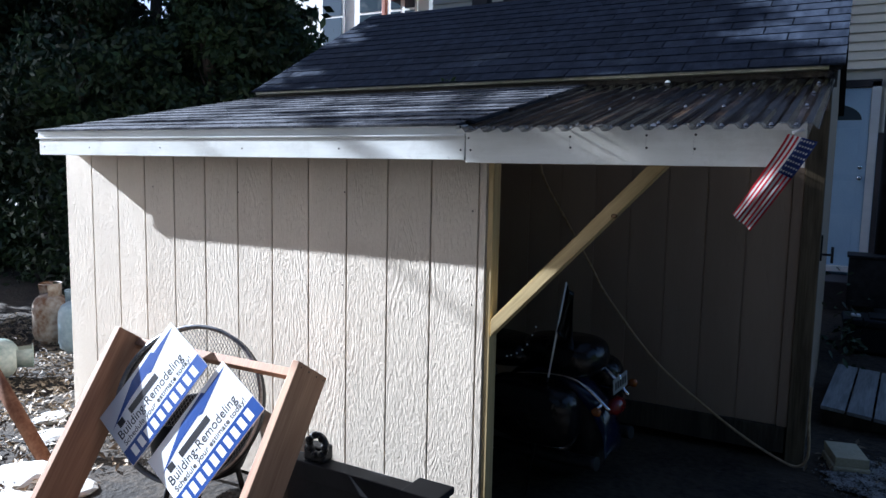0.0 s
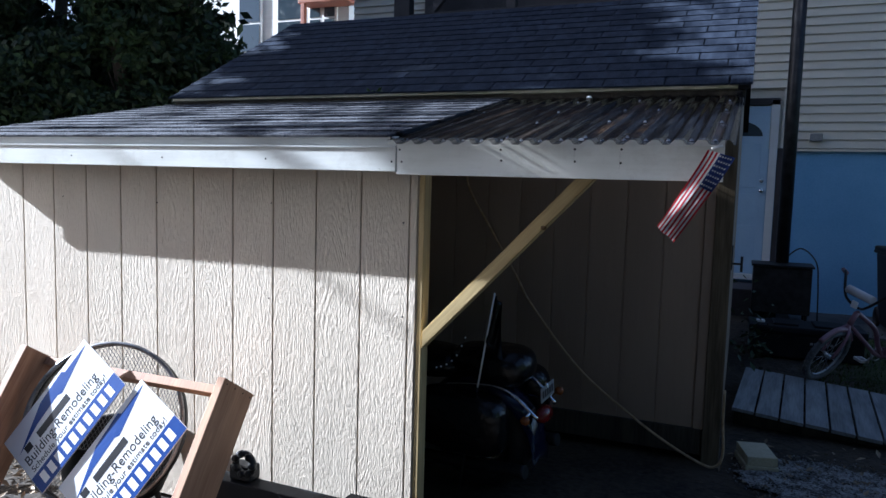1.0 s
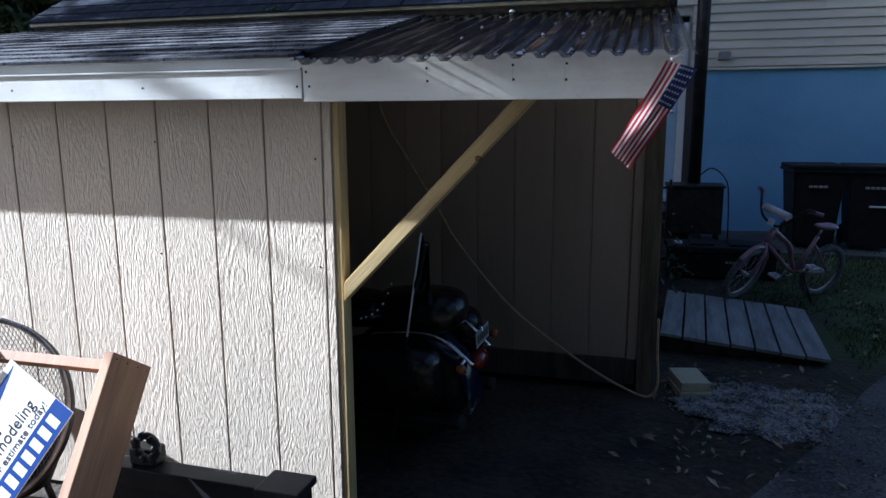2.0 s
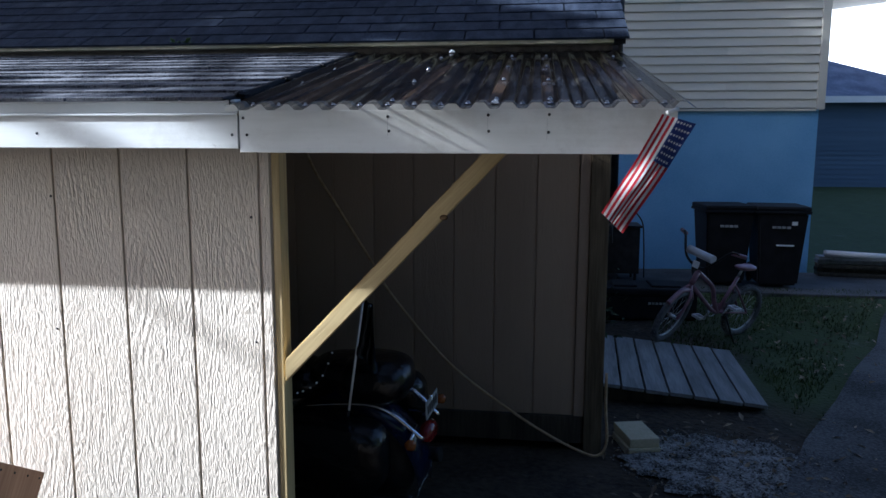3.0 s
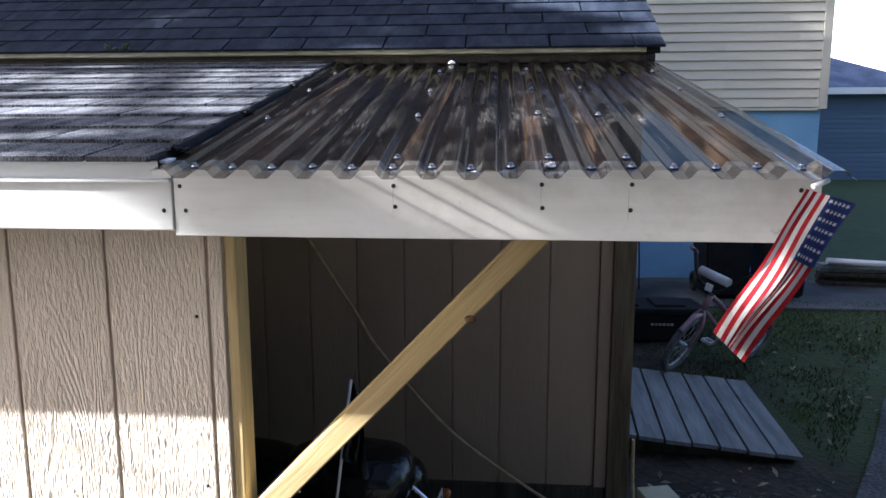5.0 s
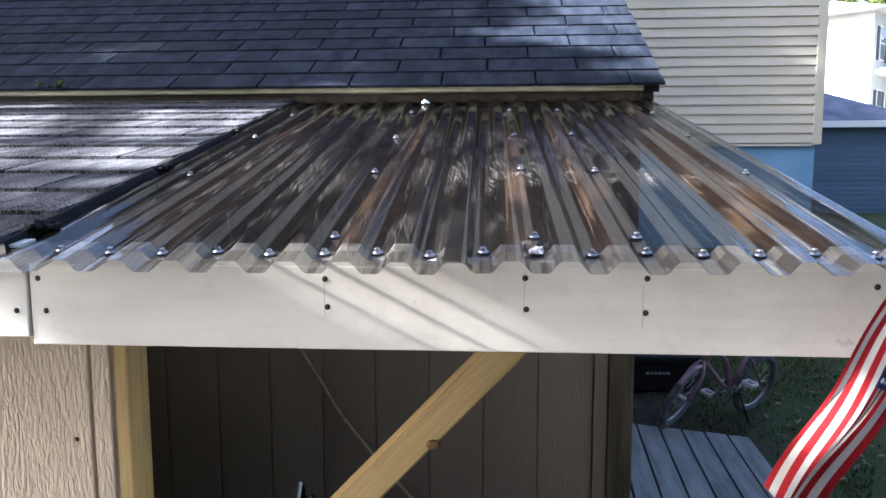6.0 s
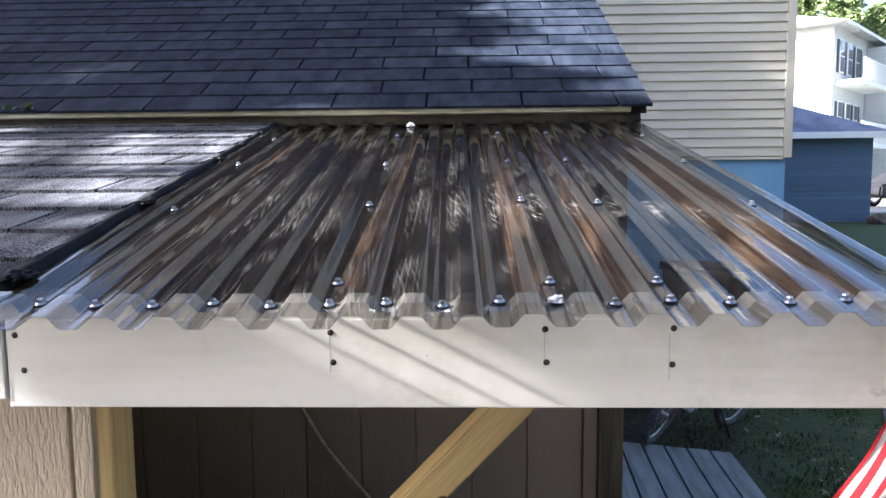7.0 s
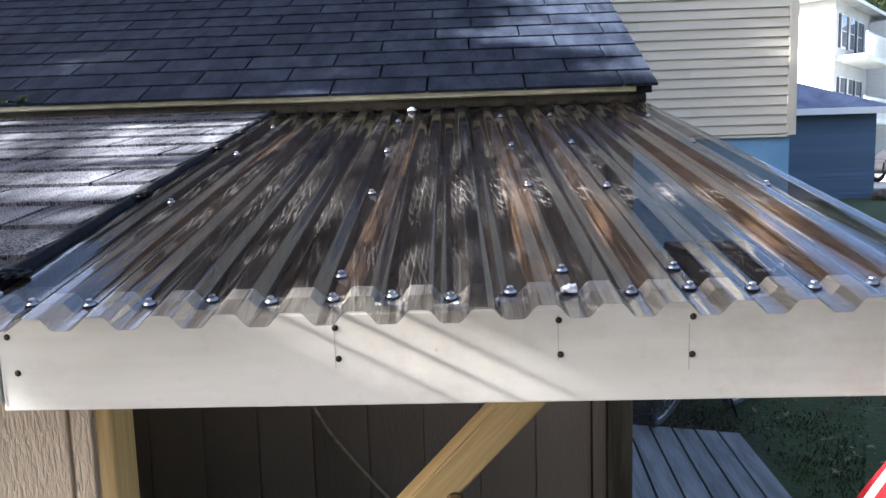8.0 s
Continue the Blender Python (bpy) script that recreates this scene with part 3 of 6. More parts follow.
def shingle_courses(parent, x0, x1, y0, z0, slope, length, exposure, tab, material, seed, lean=0.0, bond=(0.56, 0.086)):
    """Rows of overlapping tabs up a slope, each tab a piece; joints step aside from row to row. lean: how the end x1 drifts up the slope."""
    rng = random.Random(seed)
    unit = box((0, 0, 0), (1, exposure * 1.3, 0.009), 0.0)
    for v in unit.verts:
        if v.co.y < 0.01:
            v.co.z += 0.002 if v.co.z > 0.004 else 0.0
    me = mesh_of(unit, "shingle", material)
    tilt = math.atan(slope)
    gap = 0.0042
    for r in range(int(length / exposure) + 1):
        s = r * exposure
        end = x1 + lean * s
        x = x0 - tab * (bond[r % 2] + rng.uniform(-0.02, 0.02))
        while x < end:
            w = tab * (1 + rng.uniform(-0.015, 0.015))
            a, b = max(x, x0) + gap, min(x + w, end) - gap
            if b - a > 0.02:
                d = min(exposure * 1.3, length + 0.02 - s) / (exposure * 1.3)
                if d > 0.1:
                    m = Matrix.Translation((a, y0 + s * math.cos(tilt), z0 + s * math.sin(tilt))) @ pose(0, 0, 0, math.degrees(tilt) - 2.0 + rng.uniform(-0.2, 0.2), 0, rng.uniform(-0.15, 0.15))
                    piece("shingle", me, parent, m @ Matrix.Translation((0, 0, 0.0055)) @ Matrix.Diagonal((b - a, d, 1, 1)))
            x += w


# edge flashing along the joint of shingles and sheet
def leaning_strip(name, x0, x1, lean, z, thick, material, label):
    """A strip up the lean-to slope with uneven edges, drifting aside as it climbs."""
    bm = bmesh.new()
    prev = None
    for k in range(61):
        y = -0.02 + 1.85 * k / 60
        zz = z + SLOPE * y
        p, q = x0 + lean * y + 0.004 * noise.noise((y * 9, 1, 2)), x1 + lean * y + 0.005 * noise.noise((y * 11, 5, 7))
        ring = [bm.verts.new(c) for c in ((p, y, zz), (p + 0.002, y, zz + thick), (q - 0.002, y, zz + thick * (1 + 0.5 * noise.noise((y * 14, 3, 3)))), (q, y, zz - 0.012))]
        if prev:
            for i in range(3):
                bm.faces.new((prev[i], prev[i + 1], ring[i + 1], ring[i])).smooth = True
        prev = ring
    bmesh.ops.recalc_face_normals(bm, faces=bm.faces[:])
    return part(name, bm, material, shed, label)


flashing = leaning_strip("edge_flashing", -0.046, -0.020, LEFT_LEAN, ROOF_Z + 0.002, 0.006, TAR, "black tar flashing strip")
for y, r in ((0.07, 0.020), (0.52, 0.014), (0.56, 0.010), (1.05, 0.013), (1.30, 0.010), (1.55, 0.012)):
    bm = bmesh.new()
    bmesh.ops.create_icosphere(bm, subdivisions=3, radius=r)
    for v in bm.verts:
        v.co = Vector((v.co.x, v.co.y * 1.4, max(v.co.z, -0.003) * 0.5)) * (1 + 0.6 * noise.noise(v.co * 120))
    part("tar_blob", bm, TAR, flashing).matrix_basis = pose(-0.018 + LEFT_LEAN * y, y, ROOF_Z + SLOPE * y + 0.006)

# clear corrugated sheets
PITCH = 0.0775
SHEET_Z, SHEET_SLOPE = 1.852, 0.207
VALLEY = 0.443


def sheet_height(x):
    """Height of the trapezoid waves over their valleys."""
    t = ((x - VALLEY) / PITCH) % 1.0
    d = min(t, 1 - t)
    s = min(max((d - 0.135) / 0.22, 0), 1)
    return 0.0165 * (0.45 * s + 0.55 * s * s * (3 - 2 * s))


def spread(x, y):
    """The sheet is laid a little stretched and fanned at its shingle side."""
    return x - 0.05 * max(0.0, 0.44 - x) + LEFT_LEAN * ease(0.95, 0.25, x) * y


def corrugated(name, x0, x1, lift, seed):
    bm = bmesh.new()
    knots = sorted({x0, x1, *[VALLEY + PITCH * (k + o) for k in range(-9, 14) for o in (-0.43, -0.365, -0.325, -0.285, -0.245, -0.205, -0.165, -0.125, 0, 0.125, 0.165, 0.205, 0.245, 0.285, 0.325, 0.365, 0.43) if x0 < VALLEY + PITCH * (k + o) < x1]})
    steps = 24
    rows = []
    for y in [-0.056, -0.0545] + [-0.056 + 1.884 * j / steps for j in range(1, steps)] + [1.8265, 1.828]:
        rows.append([bm.verts.new((spread(x, y), y, SHEET_Z + lift + SHEET_SLOPE * y + sheet_height(x) + 0.0012 * noise.noise((x * 4, y * 2.5, seed)))) for x in knots])
    for lo, hi in zip(rows, rows[1:]):
        for i in range(len(knots) - 1):
            bm.faces.new((lo[i], lo[i + 1], hi[i + 1], hi[i])).smooth = True
    bmesh.ops.solidify(bm, geom=bm.faces[:], thickness=0.0009)
    ob = part(name, bm, SHEET, shed, "smoked clear corrugated plastic roof sheet with scratches")
    return ob


sheet_a = corrugated("corrugated_sheet", 0.0, 0.66, 0.0, 2)
sheet_b = corrugated("corrugated_sheet", 0.62, 1.29, 0.0024, 5)


def screw_mesh():
    bm = lathe([(0.0085, 0), (0.0085, 0.0014), (0.007, 0.003), (0.0045, 0.0034), (0.0045, 0.0036)], 16)
    hexa = lathe([(0.0046, 0.0034), (0.0047, 0.0075), (0.004, 0.0085)], 6)
    for f in hexa.faces:
        f.smooth = False
    return mesh_of(join(bm, hexa), "screw", STEEL)


SCREW = screw_mesh()
WASHER = mesh_of(lathe([(0.0095, -0.0006), (0.0098, 0.0006), (0.0088, 0.0016)], 16), "washer", RUBBER)


def screw(x, y):
    sheet = sheet_a if x < 0.64 else sheet_b
    z = SHEET_Z + SHEET_SLOPE * y + sheet_height(x) + (0.0 if x < 0.64 else 0.0024) + 0.0012
    m = pose(spread(x, y), y, z, math.degrees(math.atan(SHEET_SLOPE)), 0, 0)
    piece("washer", WASHER, sheet, m)
    piece("screw", SCREW, sheet, m)


for k in range(-5, 11):
    screw(VALLEY + PITCH * k, 0.022 + 0.006 * math.sin(k * 2.3))
for x, ys in ((0.45, (0.105, 0.58, 1.03, 1.55)), (0.737, (0.10, 0.60, 1.05, 1.57)), (0.905, (0.10, 0.575, 1.06, 1.56)), (0.06, (0.55, 1.05, 1.5)), (1.215, (0.55, 1.02, 1.48))):
    for y in ys:
        screw(VALLEY + PITCH * round((x - VALLEY) / PITCH), y)

# wavy closure strip between front board and sheet
bm = bmesh.new()
knots = sorted({-0.02, 1.25, *[VALLEY + PITCH * (k + o) for k in range(-6, 11) for o in (-0.32, -0.17, 0.17, 0.32) if -0.02 < VALLEY + PITCH * (k + o) < 1.25]})
prev = None
for x in knots:
    ring = []
    for y in (0.001, 0.036):
        zt = SHEET_Z + SHEET_SLOPE * y + sheet_height(x) - 0.0022
        ring += [bm.verts.new((spread(x, y), y, 1.842)), bm.verts.new((spread(x, y), y, zt))]
    if prev:
        for i, j in ((0, 1), (1, 3), (3, 2)):
            bm.faces.new((prev[i], prev[j], ring[j], ring[i]))
    prev = ring
bmesh.ops.recalc_face_normals(bm, faces=bm.faces[:])
part("closure_strip", bm, FASCIA, shed, "pale wavy closure strip under the sheet")

# white sealant on two of the screws
for x, y, s0 in ((VALLEY + PITCH * 4, 0.022, 0.011), (VALLEY + PITCH * 0.5, 1.66, 0.014)):
    bm = bmesh.new()
    bmesh.ops.create_icosphere(bm, subdivisions=3, radius=s0)
    for v in bm.verts:
        v.co = Vector((v.co.x, v.co.y, max(v.co.z, -0.002) * 0.75)) * (1 + 0.5 * noise.noise(v.co * 160))
    part("sealant", bm, SIGNWHITE, sheet_b if x > 0.64 else sheet_a, "white sealant blob").matrix_basis = pose(spread(x, y), y, SHEET_Z + SHEET_SLOPE * y + sheet_height(x) + 0.006)

# ---- outbuilding behind, with the steeper shingle roof ----
UP_SLOPE, EAVE_Y, EAVE_Z, RIDGE_Y = 0.55, 1.80, 2.295, 3.43
out = thing("outbuilding", "small outbuilding with a dark blue-black shingle gable roof", "outbuilding")
rz = EAVE_Z + UP_SLOPE * (RIDGE_Y - EAVE_Y)
up_roof = part("gable_roof", extrude_profile([(EAVE_Y, EAVE_Z - 0.03), (EAVE_Y, EAVE_Z - 0.008), (RIDGE_Y, rz - 0.008), (2 * RIDGE_Y - EAVE_Y, EAVE_Z - 0.008), (2 * RIDGE_Y - EAVE_Y, EAVE_Z - 0.03), (RIDGE_Y, rz - 0.035)], -2.90, 1.31), TAR, out, "dark shingle gable roof")
part("eave_board", box((-2.87, EAVE_Y + 0.012, EAVE_Z - 0.062), (1.245, EAVE_Y + 0.045, EAVE_Z - 0.03), 0.003), DARKWOOD, out)
gut = [(EAVE_Y - 0.012, EAVE_Z - 0.022), (EAVE_Y - 0.012, EAVE_Z - 0.004), (EAVE_Y + 0.01, EAVE_Z + 0.0), (EAVE_Y + 0.012, EAVE_Z - 0.03)]
part("eave_edge", extrude_profile(gut, -2.88, 1.25), EAVEPAINT, out, "pale eave edge stained yellow-green")
part("eave_end", box((1.245, EAVE_Y - 0.01, EAVE_Z - 0.115), (1.275, EAVE_Y + 0.16, EAVE_Z - 0.035), 0.003), TAR, out)
part("rake_board", extrude_profile([(EAVE_Y + 0.01, EAVE_Z - 0.12), (EAVE_Y + 0.01, EAVE_Z - 0.035), (RIDGE_Y, rz - 0.04), (RIDGE_Y, rz - 0.14)], 1.262, 1.292), DARKWOOD, out)
part("side_wall", extrude_profile([(BACK_Y + 0.05, 0.0), (BACK_Y + 0.05, 2.3), (RIDGE_Y, rz - 0.05), (4.9, 2.3), (4.9, 0.0)], 1.2, 1.262), SIDING_SHADE, out)
part("rear_wall", box((-2.8, 4.84, 0.0), (1.2, 4.9, 2.3), 0.003), SIDING_SHADE, out)
part("end_wall", extrude_profile([(BACK_Y + 0.05, 0.0), (BACK_Y + 0.05, 2.3), (RIDGE_Y, rz - 0.05), (4.84, 2.3), (4.84, 0.0)], -2.86, -2.8), SIDING_SHADE, out)
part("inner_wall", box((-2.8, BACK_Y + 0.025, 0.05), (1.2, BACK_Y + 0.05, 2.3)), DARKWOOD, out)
latch = part("gate_latch", box((1.262, 2.32, 1.18), (1.275, 2.36, 1.34), 0.004), IRON, out, "black iron latch")
bm = rod((1.275, 2.34, 1.22), (1.33, 2.34, 1.22), 0.007)
tube([(1.33, 2.34, 1.27), (1.33, 2.34, 1.17)], 0.008, 8, bm)
part("latch_handle", bm, IRON, latch)

# leaf clump on the eave
def leaf_clump(name, at, n, spread, size, material, label, seed):
    rng = random.Random(seed)
    v, f = [], []
    for i in range(n):
        c = Vector(at) + Vector((rng.gauss(0, spread[0]), rng.gauss(0, spread[1]), abs(rng.gauss(0, spread[2]))))
        q = Euler((rng.uniform(-1, 1), rng.uniform(-1, 1), rng.uniform(0, 6.3))).to_matrix()
        s = size * rng.uniform(0.6, 1.3)
        k = len(v)
        v += [c + q @ Vector(p) for p in ((-s, 0, 0), (-0.2 * s, -0.45 * s, 0.1 * s), (s, 0, 0), (-0.2 * s, 0.45 * s, 0.1 * s))]
        f.append((k, k + 1, k + 2, k + 3))
    me = bpy.data.meshes.new(name)
    me.from_pydata([tuple(p) for p in v], [], f)
    return tagged(solid(name, me, material), label, "leaves", kind="stuff")


leaf_clump("fallen_leaves", (-1.074, 1.79, 2.297), 26, (0.035, 0.008, 0.010), 0.02, LEAF_MID, "green leaf clump caught on the eave edge", 4)

# ---- house with beige siding over a blue lower wall ----
HOUSE_Y, HX0, HX1, SILL_Z = 7.5, -4.57, 4.39, 2.24
house = thing("house", "two-storey house with beige lap siding above a light blue lower wall", "house")
gz = ground_z(0, 7.5)
# unseen depth is stretched far back so the house shades the garage
part("foundation", box((HX0, HOUSE_Y + 0.03, gz - 0.3), (HX1 - 0.05, HOUSE_Y + 20, SILL_Z), 0.004), BLUEWALL, house, "light blue painted lower wall")
upper = part("upper_wall", box((HX0, HOUSE_Y + 0.02, SILL_Z + 0.012), (HX1 - 0.03, HOUSE_Y + 20, 7.4)), VINYL, house, "beige lap siding wall")
COURSE = 0.108
lap = mesh_of(extrude_profile([(0.0, 0.009), (-0.020, 0.007), (-0.023, 0.012), (-0.004, COURSE + 0.002), (0.0, COURSE + 0.002)], 0, 1), "siding_course", VINYL)
for k in range(46):
    z = SILL_Z + k * COURSE
    cuts = [HX0, *sorted(HX0 + (HX1 - HX0 - 0.1) * ((k * p) % 1.0) for p in (0.37, 0.71)), HX1 - 0.1]
    if z < 2.9:
        cuts = [1.70, HX1 - 0.1] if k % 2 else [1.70, 3.2, HX1 - 0.1]
    for a, b in zip(cuts, cuts[1:]):
        if b - a > 0.02:
            piece("siding_course", lap, upper, Matrix.Translation((a, HOUSE_Y, z)) @ Matrix.Diagonal((b - a - 0.001, 1, 1, 1)))
part("corner_board", box((HX1 - 0.1, HOUSE_Y - 0.022, SILL_Z - 0.01), (HX1, HOUSE_Y + 20, 7.4), 0.006), VINYL, house)
part("sill_trim", box((1.7, HOUSE_Y - 0.018, SILL_Z - 0.03), (HX1 - 0.1, HOUSE_Y + 0.03, SILL_Z - 0.001), 0.003), VINYL, house)
# door
door = part("door", box((0.72, HOUSE_Y - 0.01, 0.62), (1.56, HOUSE_Y + 0.025, 2.78), 0.004), DOORPAINT, house, "pale blue six-panel door with a small dark fan window")
for cx in (0.93, 1.33):
    for z0, z1 in ((0.78, 1.25), (1.36, 1.66), (1.74, 2.3)):
        bm = box((cx - 0.14, HOUSE_Y - 0.016, z0), (cx + 0.14, HOUSE_Y - 0.008, z1), 0.006)
        part("door_panel", bm, DOORPAINT, door)
bm = bmesh.new()
ring = [bm.verts.new((1.14 + 0.34 * math.cos(math.pi * k / 16), HOUSE_Y - 0.013, 2.4 + 0.2 * math.sin(math.pi * k / 16))) for k in range(17)]
bm.faces.new(ring[::-1])
part("fan_window", bm, GLASS, door, "dark fan-shaped window")
bm = lathe([(0.03, 0), (0.03, 0.01), (0.012, 0.014), (0.012, 0.04), (0.026, 0.05), (0.03, 0.065), (0.02, 0.08), (0.004, 0.083)], 20, pose(1.5, HOUSE_Y - 0.01, 1.70, 90))
part("door_knob", bm, CHROME, door, "bright metal knob")
bm = lathe([(0.028, 0), (0.028, 0.012), (0.02, 0.02), (0.004, 0.021)], 20, pose(1.5, HOUSE_Y - 0.01, 1.83, 90))
part("deadbolt", bm, CHROME, door)
for x0, x1, z0, z1 in ((1.565, 1.66, 0.55, 2.86), (0.62, 0.715, 0.55, 2.86), (0.62, 1.66, 2.79, 2.88)):
    part("door_trim", box((x0, HOUSE_Y - 0.028, z0), (x1, HOUSE_Y + 0.02, z1), 0.004), DARKPAINT if z1 > 2.85 and x1 > 1.6 and z0 > 2 else WHITEWALL, house)
part("door_step", box((0.5, 6.75, gz - 0.1), (1.75, HOUSE_Y, 0.50), 0.01), DARKPAINT, house)
part("threshold", box((0.68, HOUSE_Y - 0.06, 0.54), (1.6, HOUSE_Y + 0.02, 0.615), 0.006), WHITEWALL, house)
part("wall_panel", box((1.665, HOUSE_Y - 0.03, 0.6), (1.79, HOUSE_Y + 0.03, 2.24), 0.004), DARKPAINT, house)
part("outlet_box", box((2.02, HOUSE_Y - 0.09, 2.33), (2.16, HOUSE_Y - 0.01, 2.43), 0.012), CONCRETE, house, "small grey outdoor outlet box")
# covered porch on the upper storey, its inner shade put into the dark colour
# wall carried up unseen so the clear sheet mirrors something dark
part("porch_wall", box((-3.3, 7.40, 3.05), (1.02, 7.47, 7.3), 0.004), DARKPAINT, house, "dark wall standing in for the covered porch's shaded depth")
part("porch_floor", box((-3.45, 6.55, 2.95), (1.1, 7.4, 3.05), 0.008), DARKPAINT, house)
part("porch_roof", box((-3.6, 6.3, 7.3), (1.25, 7.6, 7.45), 0.01), DARKPAINT, house)
part("porch_post", box((-3.40, 6.58, 3.05), (-3.16, 6.74, 7.3), 0.01), DARKPAINT, house)
brc = part("porch_brace", box((-0.55, -0.04, -0.05), (0.55, 0.04, 0.05), 0.006), DARKPAINT, house)
brc.matrix_basis = pose(-2.85, 6.66, 4.05, 0, -48, 0)
for x in (-1.75, -0.35, 0.95):
    part("porch_post", box((x, 6.6, 3.05), (x + 0.13, 6.73, 7.3), 0.008), DARKPAINT, house)
part("porch_rail", box((-3.3, 6.62, 3.95), (1.0, 6.69, 4.03), 0.006), DARKPAINT, house)

# ---- stove box with flue pipe beside the door ----
stove = thing("outdoor_stove", "black metal stove box with an upright dark flue pipe", "stove", (1.77, 6.6, ground_z(1.77, 6.6)))
part("box", box((-0.31, -0.2, 0.12), (0.31, 0.22, 0.66), 0.012), IRON, stove)
part("top_plate", box((-0.33, -0.22, 0.66), (0.33, 0.24, 0.685), 0.006), IRON, stove)
part("flue_pipe", rod((0.0, 0.15, 0.685), (0.0, 0.15, 4.6), 0.075, 0.075, 20), IRON, stove, "tall dark flue pipe")
for sx in (-0.27, 0.27):
    for sy in (-0.16, 0.18):
        part("leg", rod((sx, sy, 0), (sx, sy, 0.12), 0.018), IRON, stove)
bm = tube(smooth_line([(0.05, 0.4, 0.72), (0.2, 0.2, 0.86), (0.36, 0.1, 0.72), (0.40, 0.12, 0.45), (0.42, 0.15, 0.02)], 8), 0.008)
part("cable", bm, RUBBER, stove)

# ---- distant buildings ----
def clap_house(name, label, x0, x1, y0, y1, z0, z1, wall, roofm, rise, over=0.5, windows=(), rows=0):
    h = thing(name, label, "building")
    part("wall", box((x0, y0, z0), (x1, y1, z1)), wall, h)
    bm = bmesh.new()
    v = [bm.verts.new(p) for p in ((x0 - over, y0 - over, z1), (x1 + over, y0 - over, z1), (x1 + over, y1 + over, z1), (x0 - over, y1 + over, z1))]
    dx = min((x1 - x0), (y1 - y0)) / 2 * 0.95
    mid = [bm.verts.new(p) for p in ((x0 + dx, (y0 + y1) / 2, z1 + rise), (x1 - dx, (y0 + y1) / 2, z1 + rise))]
    bm.faces.new((v[0], v[1], mid[1], mid[0]))
    bm.faces.new((v[2], v[3], mid[0], mid[1]))
    bm.faces.new((v[1], v[2], mid[1]))
    bm.faces.new((v[3], v[0], mid[0]))
    bm.faces.new(v[::-1])
    part("roof", bm, roofm, h)
    part("fascia_board", box((x0 - over, y0 - over - 0.02, z1 - 0.16), (x1 + over, y0 - over + 0.03, z1 + 0.02), 0.01), WHITEWALL, h)
    for wx, wz, ww, wh in windows:
        win = part("window", box((wx - 0.08, y0 - 0.06, wz - 0.08), (wx + ww + 0.08, y0 - 0.002, wz + wh + 0.08), 0.01), WHITEWALL, h)
        part("pane", box((wx, y0 - 0.07, wz), (wx + ww, y0 - 0.055, wz + wh * 0.48)), GLASS, win)
        part("pane", box((wx, y0 - 0.07, wz + wh * 0.52), (wx + ww, y0 - 0.055, wz + wh)), GLASS, win)
    if rows:
        me = mesh_of(extrude_profile([(0, 0), (-0.02, 0), (-0.004, (z1 - z0) / rows), (0, (z1 - z0) / rows)], 0, 1), "siding_course", wall)
        for k in range(rows):
            piece("siding_course", me, h, Matrix.Translation((x0, y0, z0 + (z1 - z0) * k / rows)) @ Matrix.Diagonal((x1 - x0, 1, 1, 1)))
    return h


clap_house("garage", "slate blue lap-sided garage with a blue-grey hip roof and white eaves", 5.6, 12.25, 20, 27, 0.5, 3.2, GARBLUE, GARROOF, 1.75, 0.4, rows=20)
apart = clap_house("white_apartment_house", "white clapboard apartment house with shuttered windows and railed balconies", 0, 19, 0, 13, 0.3, 10.0, SHADEWALL, PALEROOF, 2.6, 0.9,
                   windows=[(x, z, 0.8, 1.7) for z in (7.6, 4.2) for x in (1.2, 2.9, 4.6, 9.6, 11.6, 13.6)])
apart.matrix_basis = pose(20.8, 39.7, 0.2, 0, 0, 49)
bal = mesh_of(box((-0.035, -0.035, 0), (0.035, 0.035, 1.05)), "baluster", WHITEWALL)
shutter = mesh_of(box((-0.2, -0.05, 0), (0.2, -0.004, 1.8), 0.01), "shutter", DARKPAINT)
for z in (7.5, 4.1):
    for x in (0.85, 2.35, 4.25, 5.75):
        piece("shutter", shutter, apart, Matrix.Translation((x, 0, z)))
for x0, x1, z in ((0.4, 6.4, 7.0), (0.4, 6.4, 3.6)):
    deck_b = part("balcony", box((x0, -1.5, z - 0.28), (x1, -0.01, z), 0.02), WHITEWALL, apart, "white balcony with a slatted rail")
    part("rail", box((x0, -1.5, z + 1.05), (x1, -1.42, z + 1.15), 0.01), WHITEWALL, deck_b)
    for k in range(25):
        piece("baluster", bal, deck_b, Matrix.Translation((x0 + 0.05 + k * (x1 - x0 - 0.1) / 24, -1.46, z)))
part("bay", box((7.2, -1.6, 0.2), (9.2, -0.01, 9.6), 0.03), SHADEWALL, apart, "white projecting stair bay")
clap_house("blue_apartment_house", "distant dark blue apartment house with white windows", 34.6, 44, 55, 70, 0.5, 9.2, GARBLUE, GARROOF, 3, 0.6,
           windows=((35.3, 6.2, 1.0, 1.7), (37.4, 6.2, 1.0, 1.7), (35.3, 3.0, 1.0, 1.7), (37.4, 3.0, 1.0, 1.7)), rows=0)
tagged(part("pavement", box((12.7, 24.5, 0.4), (44, 37, 0.70), 0.02), CONCRETE), "sunlit pale concrete parking lot", "pavement", kind="structure")

